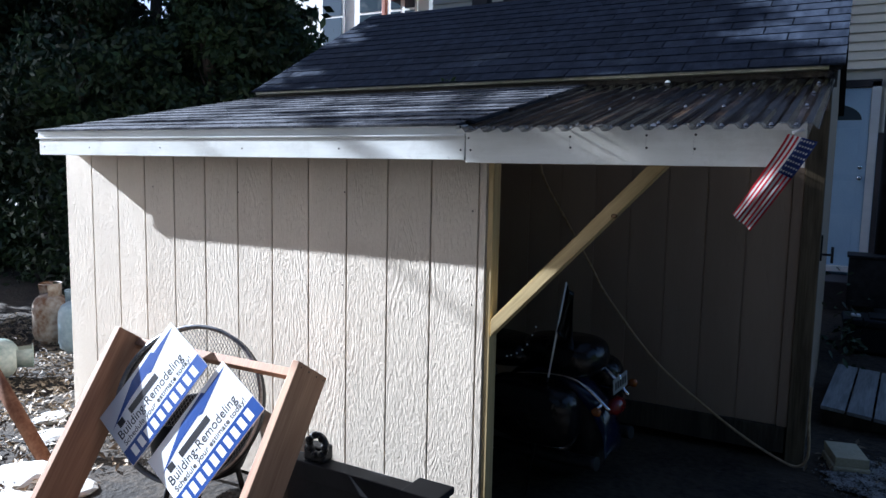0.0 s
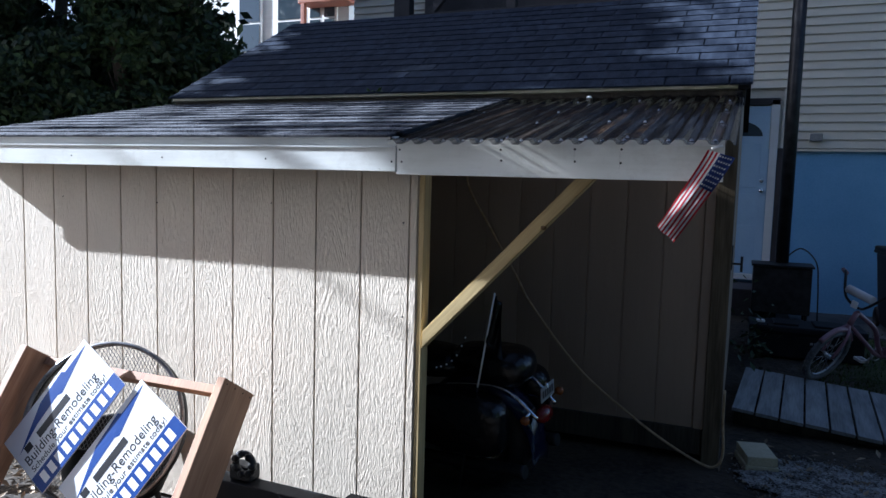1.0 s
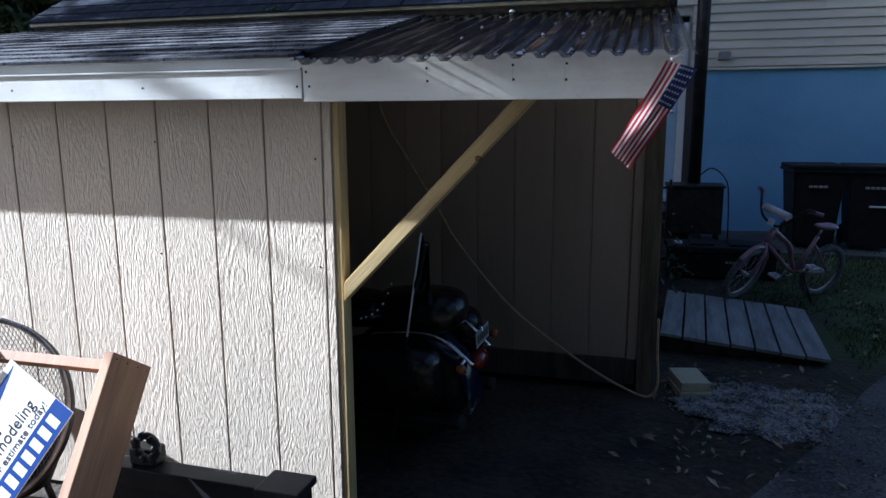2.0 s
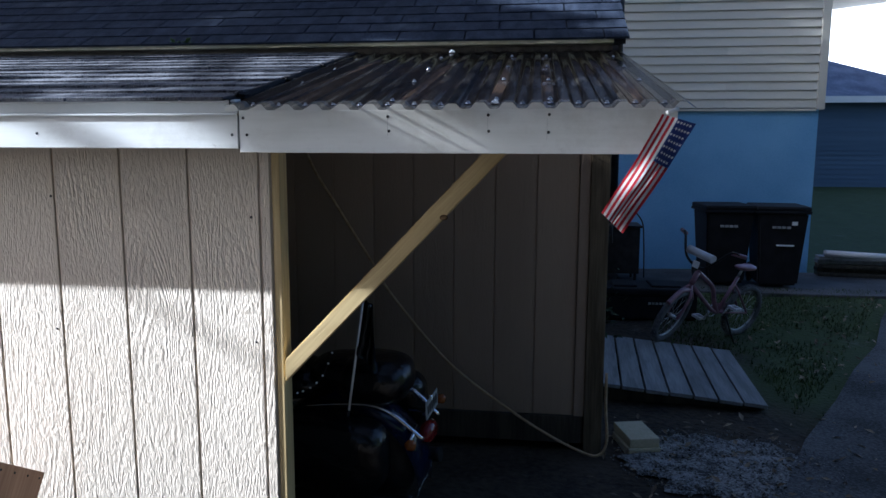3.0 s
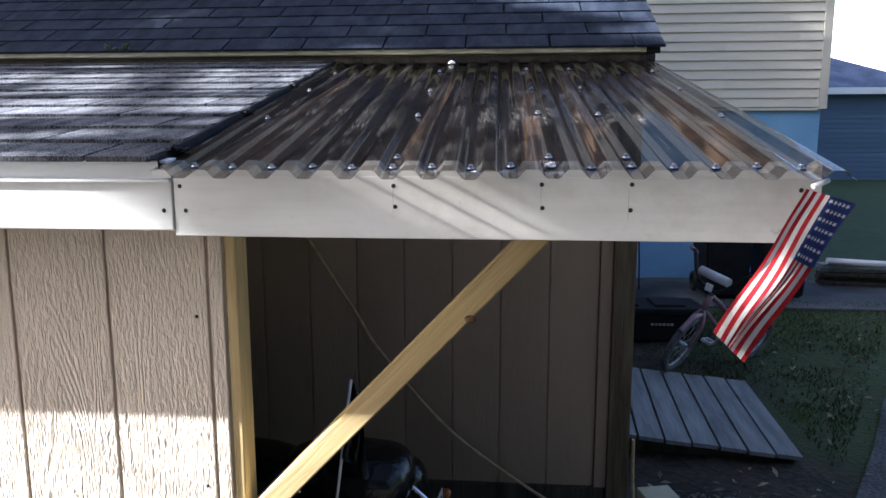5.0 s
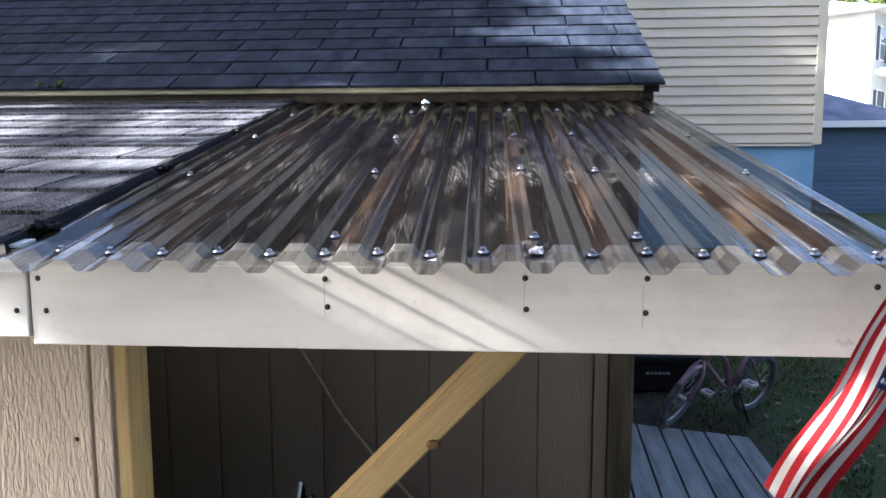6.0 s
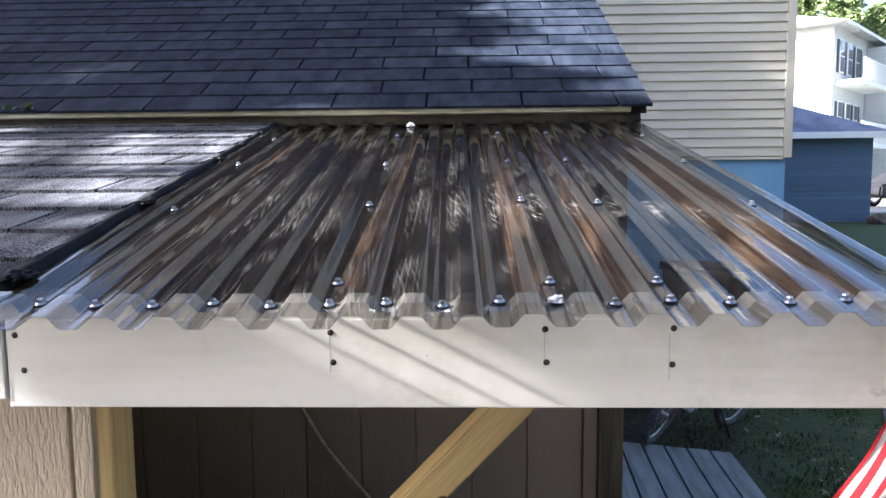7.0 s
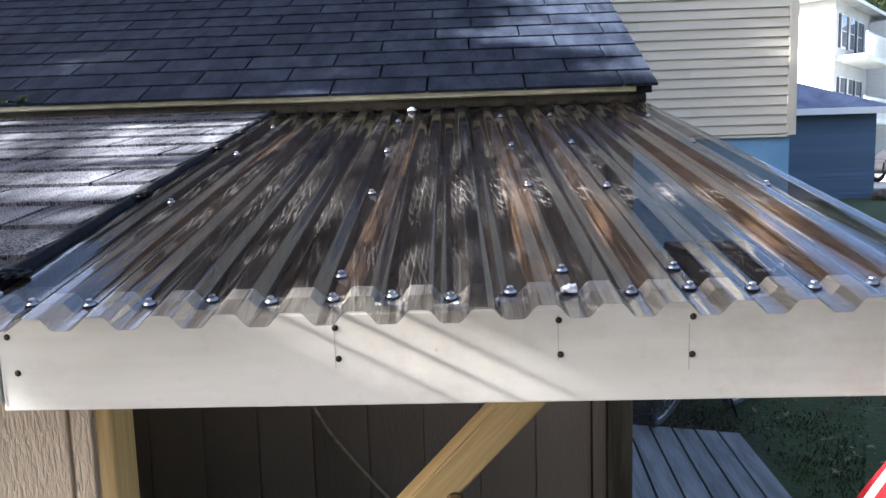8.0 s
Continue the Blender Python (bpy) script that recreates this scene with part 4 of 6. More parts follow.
back_house = clap_house("white_house", "pale house with tall bay windows behind the trees", -17, -9.7, 16, 24, 0.3, 9.5, WHITEWALL, GARROOF, 3, 0.5,
                        windows=((-13.6, 5.6, 0.75, 1.7), (-12.15, 5.6, 0.85, 1.7), (-11.0, 5.6, 0.35, 1.7), (-10.5, 5.6, 0.35, 1.7)))
part("porch_trim", box((-11.0, 15.3, 6.75), (-9.4, 16.0, 7.1), 0.02), REDWOOD, back_house, "red-brown porch trim")
part("porch_post", box((-10.9, 15.3, 0.4), (-10.78, 15.42, 6.75), 0.01), REDWOOD, back_house)

# ---- wooden ramp of grey planks ----
ramp = thing("wooden_ramp", "low ramp of grey weathered planks beside the shed", "ramp", (1.32, 2.80, 0), turn=-4)
tiltm = pose(0, 0, 0.118, 0, 4.3, 0)
for i in range(7):
    x0 = i * 0.159
    bm = box((x0 + 0.007, -0.006 * (i % 3), 0), (x0 + 0.152, 1.335 + 0.008 * (i % 2), 0.026), 0.004)
    part("plank", bm, DECK, ramp).matrix_basis = tiltm
for y in (0.08, 0.65, 1.25):
    bm = extrude_profile([(y, -0.01), (y + 0.04, -0.01), (y + 0.04, 0.0), (y, 0.0)], 0.02, 1.10)
    for v in bm.verts:
        v.co.z = 0.112 - 0.0755 * v.co.x if v.co.z > -0.005 else 0.0
    part("joist", bm, DARKWOOD, ramp)

# ---- blocks, slab, path ----
blk = thing("paving_blocks", "two stacked pale yellow concrete paving blocks on the soil", "blocks", (1.49, 2.08, 0.0), turn=14)
BLOCKMAT = surf("pale_yellow_block", (0.42, 0.38, 0.26), (0.55, 0.50, 0.36), scale=9, rough=0.9, bump=0.5, fine=70, depth=0.003, vary=0.05)
part("lower_block", box((-0.1, -0.14, -0.02), (0.09, 0.13, 0.045), 0.006), BLOCKMAT, blk)
part("upper_block", box((-0.09, -0.13, 0.046), (0.085, 0.14, 0.10), 0.006), BLOCKMAT, blk)
slab = tagged(part("pavement", box((1.9, 6.0, 0.05), (9.5, 7.45, 0.185), 0.01), DARKWALK), "dark concrete walk along the house wall", "pavement", kind="structure")
drv = bmesh.new()
prev = None
for t in range(23):
    y = -9 + t * 0.75
    xl = 2.20 + 0.58 * max(y - 1.7, -1) + 0.10 * noise.noise((y, 2, 0))
    z = ground_z(xl, y) + 0.027
    pair = (drv.verts.new((xl, y, z)), drv.verts.new((xl + 2.6, y, z + 0.004)))
    if prev:
        drv.faces.new((prev[0], prev[1], pair[1], pair[0]))
    prev = pair
DRIVE = surf("grey_gravel_drive", (0.028, 0.029, 0.030), (0.125, 0.127, 0.13), scale=1.4, rough=0.95, bump=1.0, fine=60, depth=0.012, speck=0.45, vary=0)
tagged(part("road", drv, DRIVE), "worn grey gravel and asphalt drive", "drive", kind="structure")

# ---- wheeled bins ----
def wheeled_bin(at, turn, label):
    b = thing("wheeled_bin", label, "bin", at, "bins by the house wall", turn=turn)
    b.matrix_basis = b.matrix_basis @ Matrix.Diagonal((0.9, 0.9, 0.98, 1))
    bm = bmesh.new()
    lo = [bm.verts.new(p) for p in ((-0.23, -0.25, 0.04), (0.23, -0.25, 0.04), (0.23, 0.22, 0.04), (-0.23, 0.22, 0.04))]
    hi = [bm.verts.new(p) for p in ((-0.29, -0.33, 0.88), (0.29, -0.33, 0.88), (0.29, 0.30, 0.88), (-0.29, 0.30, 0.88))]
    bm.faces.new(lo[::-1])
    bm.faces.new(hi)
    for i in range(4):
        bm.faces.new((lo[i], lo[(i + 1) % 4], hi[(i + 1) % 4], hi[i]))
    bmesh.ops.bevel(bm, geom=bm.edges[:], offset=0.025, segments=2, affect="EDGES")
    part("body", bm, BLACK, b)
    part("rim", box((-0.315, -0.36, 0.865), (0.315, 0.33, 0.90), 0.012), BLACK, b)
    bm = box((-0.31, -0.36, 0.90), (0.31, 0.33, 0.945), 0.02)
    for v in bm.verts:
        v.co.z += 0.03 * (1 - (v.co.x / 0.31) ** 2) if v.co.z > 0.92 else 0
    part("lid", bm, BLACK, b)
    part("handle", rod((-0.2, 0.36, 0.9), (0.2, 0.36, 0.9), 0.015), BLACK, b)
    for sx in (-1, 1):
        w = torus(0.09, 0.03, 24, 8, pose(sx * 0.24, 0.24, 0.12, 0, 90, 0))
        part("wheel", w, RUBBER, b)
    for i in range(4):
        part("lettering_bar", box((-0.12 + i * 0.055, -0.352, 0.70), (-0.08 + i * 0.055, -0.325, 0.725)), CONCRETE, b)
    return b


wheeled_bin((3.02, 6.55, 0.185), 3, "tall black wheeled bin beside the blue wall")
second = wheeled_bin((3.60, 6.5, 0.185), -4, "tall black wheeled bin with pale stickers")
part("sticker", box((0.10, -0.352, 0.74), (0.16, -0.325, 0.78)), SIGNWHITE, second)
part("sticker", box((-0.06, -0.335, 0.5), (0.14, -0.300, 0.515)), SIGNWHITE, second)

# stack of boards by the wall corner
pile = thing("board_pile", "low pile of weathered boards lying by the walk", "boards", (4.9, 7.2, 0.19), turn=-6)
for i in range(5):
    part("board", box((-0.55, -0.08 + 0.05 * (i % 2), 0.05 * i), (0.75 - 0.1 * i, 0.1 + 0.04 * (i % 2), 0.045 + 0.05 * i), 0.006), DECK if i > 2 else DARKWOOD, pile)
part("pipe", rod((-0.5, -0.1, 0.29), (0.55, -0.02, 0.24), 0.04), WHITEWALL, pile)

# ---- black plastic truck tool box ----
tool = thing("tool_box", "long black plastic tool box with moulded lid", "tool box", (2.0, 5.25, ground_z(2, 5.2)), turn=2)
part("body", box((-0.55, -0.22, 0.0), (0.45, 0.22, 0.24), 0.02), BLACK, tool)
part("lid", box((-0.57, -0.24, 0.24), (0.47, 0.24, 0.31), 0.02), BLACK, tool)
for x0, x1 in ((-0.35, -0.12), (0.02, 0.3)):
    part("lid_rib", box((x0, -0.16, 0.305), (x1, 0.16, 0.33), 0.012), BLACK, tool)
for i in range(6):
    part("lettering_bar", box((-0.02 + i * 0.035, -0.226, 0.15), (0.006 + i * 0.035, -0.218, 0.172)), CONCRETE, tool)
part("bag", box((-0.5, -0.1, 0.31), (-0.42, -0.02, 0.335), 0.01), SIGNWHITE, tool)
leaf_clump("weeds", (1.45, 4.6, 0.12), 110, (0.10, 0.35, 0.24), 0.04, LEAF_DARK, "thin green weeds between shed and ramp", 8)


# ---- child's bicycle ----
def bicycle(front, rear, lean):
    """Built along x from the rear hub at the origin, then laid on the line from rear to front."""
    d = Vector(front) - Vector(rear)
    b = thing("child_bicycle", "dusty pink and white child's bicycle leaning on its stand", "bicycle", rear)
    b.matrix_basis = Matrix.Translation(rear) @ Matrix.Rotation(math.atan2(d.y, d.x), 4, "Z") @ Matrix.Rotation(radians(lean), 4, "X") @ Matrix.Rotation(-math.atan2(d.z, math.hypot(d.x, d.y)), 4, "Y")
    L, R = d.length, 0.225
    up = pose(0, 0, 0, 90)
    for x, turn in ((0, 0), (L, 13)):
        hub = Matrix.Translation((x, 0, 0)) @ pose(0, 0, 0, -9 if turn else 0, 0, turn)
        w = part("wheel", torus(R - 0.028, 0.008, 36, 6, hub @ up), STEEL, b)
        bm = torus(R, 0.028, 40, 10, hub @ up)
        for k in range(36):
            for s in (-1, 1):
                a = (k + 0.25 * s) * math.tau / 36
                own = box((-0.006, -0.008, -0.004), (0.006, 0.008, 0.007), 0, None, hub @ Matrix.Translation(((R + 0.025) * math.cos(a), 0.011 * s, (R + 0.025) * math.sin(a))) @ Matrix.Rotation(-a + math.pi / 2, 4, "Y"))
                join(bm, own)
        part("tyre", bm, TYREGREY, w, "dusty knobbly tyre")
        for k in range(14):
            a = k * math.tau / 14
            bm2 = rod(hub @ Vector((0, 0.02 * (-1) ** k, 0)), hub @ Vector(((R - 0.03) * math.cos(a), 0, (R - 0.03) * math.sin(a))), 0.0018, None, 5)
            part("spoke", bm2, STEEL, w)
        part("hub", rod(hub @ Vector((0, -0.04, 0)), hub @ Vector((0, 0.04, 0)), 0.018), STEEL, w)
    crank, seat_top, head_lo, head_hi = (0.36, 0, 0.0), (0.22, 0, 0.34), (L - 0.12, 0, 0.29), (L - 0.155, 0, 0.40)
    fr = tube(smooth_line([head_hi, (L - 0.4, 0, 0.26), (0.45, 0, 0.12), crank], 6), 0.021)
    tube([head_lo, (0.45, 0, 0.03), crank], 0.019, 8, fr)
    tube([crank, seat_top], 0.017, 8, fr)
    part("frame", fr, BIKEPINK, b)
    st = tube([(0, 0.05, 0), (0.2, 0.03, 0.22), (0.235, 0, 0.27)], 0.010)
    tube([(0, -0.05, 0), (0.2, -0.03, 0.22), (0.235, 0, 0.27)], 0.010, 8, st)
    tube([(0, 0.05, 0), crank], 0.010, 8, st)
    tube([(0, -0.05, 0), crank], 0.010, 8, st)
    part("rear_stays", st, BIKEPINK, b)
    hub = Matrix.Translation((L, 0, 0)) @ pose(0, 0, 0, -9, 0, 13)
    fk = tube(smooth_line([hub @ Vector((0, 0.05, 0)), hub @ Vector((-0.05, 0.05, 0.2)), Vector(head_lo)], 5), 0.013)
    tube(smooth_line([hub @ Vector((0, -0.05, 0)), hub @ Vector((-0.05, -0.05, 0.2)), Vector(head_lo)], 5), 0.013, 8, fk)
    tube([head_lo, head_hi], 0.024, 10, fk)
    part("fork", fk, BIKEPINK, b)
    hb = tube(smooth_line([(L - 0.20, 0.30, 0.66), (L - 0.16, 0.24, 0.66), (L - 0.11, 0.12, 0.50), (L - 0.15, 0, 0.44), (L - 0.11, -0.12, 0.50), (L - 0.16, -0.24, 0.66), (L - 0.20, -0.30, 0.66)], 6), 0.011)
    bar = part("handlebar", hb, IRON, b)
    for s in (-1, 1):
        part("grip", rod((L - 0.17, 0.24 * s, 0.66), (L - 0.23, 0.34 * s, 0.66), 0.017), BIKEPINK, bar)
    part("bar_pad", rod((L - 0.125, -0.13, 0.56), (L - 0.125, 0.13, 0.56), 0.035, None, 16), BIKEWHITE, bar, "white padded bar cover")
    part("reflector", box((L - 0.105, -0.03, 0.44), (L - 0.09, 0.03, 0.50), 0.005), REFLECTOR, bar)
    sd = bmesh.new()
    bmesh.ops.create_uvsphere(sd, u_segments=20, v_segments=12, radius=1)
    for v in sd.verts:
        w = 0.045 + 0.05 * ease(0.2, -1.0, v.co.x)
        v.co = Vector((0.18 + v.co.x * 0.13, v.co.y * w, 0.43 + v.co.z * 0.03 + 0.012 * v.co.x ** 2))
    for f in sd.faces:
        f.smooth = True
    s = part("saddle", sd, BIKEPINK, b, "pink and black saddle")
    part("seat_post", rod(seat_top, (0.2, 0, 0.42), 0.012), STEEL, s)
    ch = torus(0.06, 0.006, 24, 6, Matrix.Translation((0.36, -0.045, 0)) @ up)
    cr = part("crankset", ch, STEEL, b)
    part("crank_arm", rod((0.36, -0.06, 0), (0.43, -0.06, -0.09), 0.009), STEEL, cr)
    part("crank_arm", rod((0.36, 0.06, 0), (0.29, 0.06, 0.09), 0.009), STEEL, cr)
    for x, y, z in ((0.43, -0.11, -0.09), (0.29, 0.11, 0.09)):
        pd = box((x - 0.045, y - 0.045, z - 0.012), (x + 0.045, y - 0.03, z + 0.012), 0.003)
        box((x - 0.045, y + 0.03, z - 0.012), (x + 0.045, y + 0.045, z + 0.012), 0.003, pd)
        box((x - 0.045, y - 0.03, z - 0.012), (x - 0.03, y + 0.03, z + 0.012), 0.003, pd)
        box((x + 0.03, y - 0.03, z - 0.012), (x + 0.045, y + 0.03, z + 0.012), 0.003, pd)
        part("pedal", pd, BIKEWHITE, cr)
    part("chain_guard", box((0.02, -0.065, -0.02), (0.38, -0.06, 0.06), 0.002), BIKEPINK, b)
    part("kickstand", rod((0.26, 0.03, -0.02), (0.20, 0.16, -0.25), 0.008), IRON, b)
    mg = tube(smooth_line([hub @ Vector((-0.22, 0, 0.14)), hub @ Vector((-0.10, 0, 0.24)), hub @ Vector((0.06, 0, 0.255)), hub @ Vector((0.2, 0, 0.16))], 6), 0.022, 8)
    part("mudguard", mg, BIKEPINK, b)
    return b


bicycle((2.03, 4.1, 0.335), (2.77, 4.68, 0.27), -14)


# ---- motorcycle in the shed ----
def motorcycle(at, turn, lean):
    """Along x, tail at +x, the ground at z = 0."""
    b = thing("motorcycle", "dark blue and black cruiser motorcycle parked in the shed, tail outwards", "motorcycle", at)
    b.matrix_basis = Matrix.Translation(at) @ pose(0, 0, 0, 0, 0, turn) @ pose(0, 0, 0, lean, 0, 0)
    up = pose(0, 0, 0, 90)
    for x, r, t in ((-0.35, 0.24, 0.075), (-1.85, 0.26, 0.055)):
        w = part("wheel", torus(r - 0.075, 0.014, 32, 8, Matrix.Translation((x, 0, r + t)) @ up), CHROME, b)
        part("tyre", torus(r, t, 40, 12, Matrix.Translation((x, 0, r + t)) @ up), RUBBER, w)
        for k in range(9):
            a = k * math.tau / 9
            c = Vector((x, 0, r + t))
            part("spoke", rod(c, c + Vector(((r - 0.07) * math.cos(a), 0, (r - 0.07) * math.sin(a))), 0.008, None, 6), CHROME, w)
    # rear mudguard
    bm = bmesh.new()
    prev = None
    for k in range(19):
        a = radians(-12 + k * 10)
        row = [bm.verts.new((-0.35 + 0.36 * math.cos(a), s * 0.10, 0.315 + 0.36 * math.sin(a) - 0.05 * s * s)) for s in (-1, -0.5, 0, 0.5, 1)]
        if prev:
            for i in range(4):
                bm.faces.new((prev[i], prev[i + 1], row[i + 1], row[i])).smooth = True
        prev = row
    bmesh.ops.solidify(bm, geom=bm.faces[:], thickness=0.006)
    part("rear_mudguard", bm, MOTOBLUE, b)

    def blob(name, centre, size, material, label="", power=2.5):
        bm = bmesh.new()
        bmesh.ops.create_uvsphere(bm, u_segments=24, v_segments=14, radius=1)
        for v in bm.verts:
            c = [math.copysign(abs(q) ** (2 / power), q) for q in v.co]
            v.co = Vector(centre) + Vector((c[0] * size[0], c[1] * size[1], c[2] * size[2]))
        for f in bm.faces:
            f.smooth = True
        return part(name, bm, material, b, label)

    blob("fuel_tank", (-1.15, 0, 0.70), (0.30, 0.14, 0.11), MOTOBLUE, "glossy dark blue tank")
    blob("rider_seat", (-0.68, 0, 0.70), (0.26, 0.16, 0.08), SEAT)
    blob("pillion_seat", (-0.30, 0, 0.77), (0.2, 0.13, 0.06), SEAT)
    blob("engine", (-1.08, 0, 0.42), (0.30, 0.17, 0.22), IRON, power=4)
    blob("saddlebag", (-0.33, -0.25, 0.50), (0.27, 0.10, 0.16), SEAT, "black leather saddlebag", 4)
    blob("saddlebag", (-0.33, 0.25, 0.50), (0.27, 0.10, 0.16), SEAT, "black leather saddlebag", 4)
    blob("luggage_roll", (-0.20, 0, 0.74), (0.17, 0.15, 0.10), SEAT, "black covered luggage roll", 3)
    blob("headlamp", (-1.78, 0, 0.92), (0.12, 0.11, 0.11), CHROME)
    for s in (-1, 1):
        part("fork_leg", rod((-1.85, 0.09 * s, 0.31), (-1.55, 0.09 * s, 1.0), 0.025), CHROME, b)
        part("exhaust_pipe", tube(smooth_line([(-1.0, 0.17 * s, 0.35), (-0.7, 0.2 * s, 0.22), (-0.2, 0.2 * s, 0.24), (0.02, 0.2 * s, 0.26)], 6), 0.036, 12), IRON, b, "dull black exhaust pipe")
        st = part("turn_signal", rod((0.0, 0.05 * s, 0.55), (0.02, 0.2 * s, 0.55), 0.009), CHROME, b)
        part("signal_lens", lathe([(0.01, -0.015), (0.022, 0.0), (0.022, 0.022), (0.014, 0.03), (0.003, 0.032)], 18, pose(0.02, 0.21 * s, 0.55, 0, 90, 0)), AMBER, st, "amber signal lens")
        part("fender_rail", tube(smooth_line([(-0.5, 0.12 * s, 0.62), (-0.15, 0.125 * s, 0.66), (0.05, 0.11 * s, 0.52)], 6), 0.010), CHROME, b)
    part("handlebar", tube(smooth_line([(-1.2, 0.42, 1.02), (-1.35, 0.36, 1.06), (-1.5, 0.1, 1.0), (-1.5, -0.1, 1.0), (-1.35, -0.36, 1.06), (-1.2, -0.42, 1.02)], 6), 0.013), CHROME, b)
    tail = part("tail_lamp", lathe([(0.03, -0.01), (0.055, 0.0), (0.055, 0.03), (0.035, 0.045), (0.003, 0.048)], 24, pose(0.02, 0, 0.50, 0, 80, 0) @ Matrix.Diagonal((0.8, 1.3, 1, 1))), REDLENS, b, "red tail lamp")
    pl = part("number_plate", box((0.055, -0.078, 0.595), (0.059, 0.078, 0.675), 0.002), CONCRETE, b, "pale number plate")
    for k in range(5):
        part("lettering_bar", box((0.059, -0.062 + k * 0.027, 0.615), (0.061, -0.046 + k * 0.027, 0.655)), INK, pl)
    part("plate_bracket", tube([(-0.05, 0, 0.6), (0.05, 0, 0.6), (0.052, 0, 0.68)], 0.01), CHROME, b)
    return b


motorcycle((0.40, 1.02, 0.0), -10, 8)
# small flag staff with a wrapped black cloth, standing at the motorcycle's tail
staff = thing("flag_staff", "thin pale staff with crumpled black cloth behind the brace", "staff", (0.04, 0.68, 0.0))
part("lower_staff", rod((0.0, 0.0, 0.02), (0.0745, 0.0757, 0.645), 0.005), IRON, staff, "black lower half of the staff")
part("upper_staff", rod((0.0745, 0.0757, 0.645), (0.131, 0.133, 1.135), 0.005), SIGNWHITE, staff)
bm = bmesh.new()
prev = None
for i in range(13):
    t = i / 12
    row = []
    for j in range(9):
        s = j / 8
        p = Vector((0.131, 0.133, 1.125)) + Vector((-0.03, -0.03, -0.27)) * t * 0.9 + Vector((0.03 + 0.05 * t, 0.03, -0.05 - 0.05 * t)) * s
        p.y += 0.018 * math.sin(s * 9 + t * 4)
        row.append(bm.verts.new(p))
    if prev:
        for k in range(8):
            bm.faces.new((prev[k], prev[k + 1], row[k + 1], row[k])).smooth = True
    prev = row
bmesh.ops.solidify(bm, geom=bm.faces[:], thickness=0.0015)
part("cloth", bm, SEAT, staff, "crumpled glossy black cloth")

beads = thing("bead_string", "string of small pale beads hanging by the motorcycle", "bead string", (0.0, 0.0, 0.0))
line = smooth_line([(-0.06, 0.62, 0.76), (-0.01, 0.63, 0.78), (0.04, 0.64, 0.83), (0.075, 0.66, 0.92)], 8)
part("thread", tube(line, 0.0012, 5), IRON, beads)
for p in line[::4]:
    bm = bmesh.new()
    bmesh.ops.create_icosphere(bm, subdivisions=2, radius=0.0045, matrix=Matrix.Translation(p))
    part("bead", bm, REFLECTOR, beads)

# ---- cord on the inner wall ----
cord = [(-0.414, 1.9, 1.95), (-0.41, 1.9, 1.69), (-0.23, 1.9, 1.381), (-0.044, 1.9, 1.085), (0.072, 1.9, 0.896), (0.397, 1.9, 0.518), (0.731, 1.89, 0.269), (0.983, 1.88, 0.116),
        (1.187, 1.86, 0.03), (1.262, 1.86, 0.035), (1.295, 1.86, 0.115), (1.285, 1.87, 0.30), (1.283, 1.88, 0.5)]
tagged(part("hanging_cord", tube(smooth_line(cord, 6), 0.0082), CORD), "pale cord hanging slack along the inner wall", "cord")

# ---- small flag at the canopy corner ----
def sheer(m, amount):
    """Thin cloth: part of the light passes through it."""
    n, link = m.node_tree.nodes, m.node_tree.links.new
    bsdf = n["Principled BSDF"]
    thin, mix = n.new("ShaderNodeBsdfTranslucent"), n.new("ShaderNodeMixShader")
    link(bsdf.inputs["Base Color"].links[0].from_socket, thin.inputs[0])
    mix.inputs[0].default_value = amount
    link(bsdf.outputs[0], mix.inputs[1])
    link(thin.outputs[0], mix.inputs[2])
    link(mix.outputs[0], n["Material Output"].inputs[0])


for cloth in (FLAGRED, FLAGWHITE, FLAGBLUE):
    sheer(cloth, 0.4)
flag = thing("small_flag", "small striped and starred flag hanging at the canopy corner", "flag", (1.225, -0.05, 1.835))
part("stick", rod((0.02, 0.01, 0.006), (-0.012, -0.004, -0.004), 0.005), SIGNWHITE, flag)


def flag_point(u, v):
    """u: along the stripes, down from the stick; v: across them."""
    x = -0.025 - 0.150 * u ** 1.08 + v * (0.088 - 0.030 * u)
    z = -0.008 - 0.264 * u - v * (0.026 + 0.030 * u)
    y = 0.016 * math.sin(v * 8.5 + u * 2) * (0.2 + u) + 0.006 * math.sin(u * 9) + 0.03 * u * v
    return Vector((x, y - 0.01 - 0.03 * u, z))


def flag_patch(name, material, u0, u1, v0, v1, nu, nv, lift=0.0, parent=flag):
    bm = bmesh.new()
    g = [[bm.verts.new(flag_point(u0 + (u1 - u0) * i / nu, v0 + (v1 - v0) * j / nv) + Vector((0, -lift, 0))) for j in range(nv + 1)] for i in range(nu + 1)]
    for i in range(nu):
        for j in range(nv):
            bm.faces.new((g[i][j], g[i][j + 1], g[i + 1][j + 1], g[i + 1][j])).smooth = True
    bmesh.ops.solidify(bm, geom=bm.faces[:], thickness=0.0006)
    return part(name, bm, material, parent)


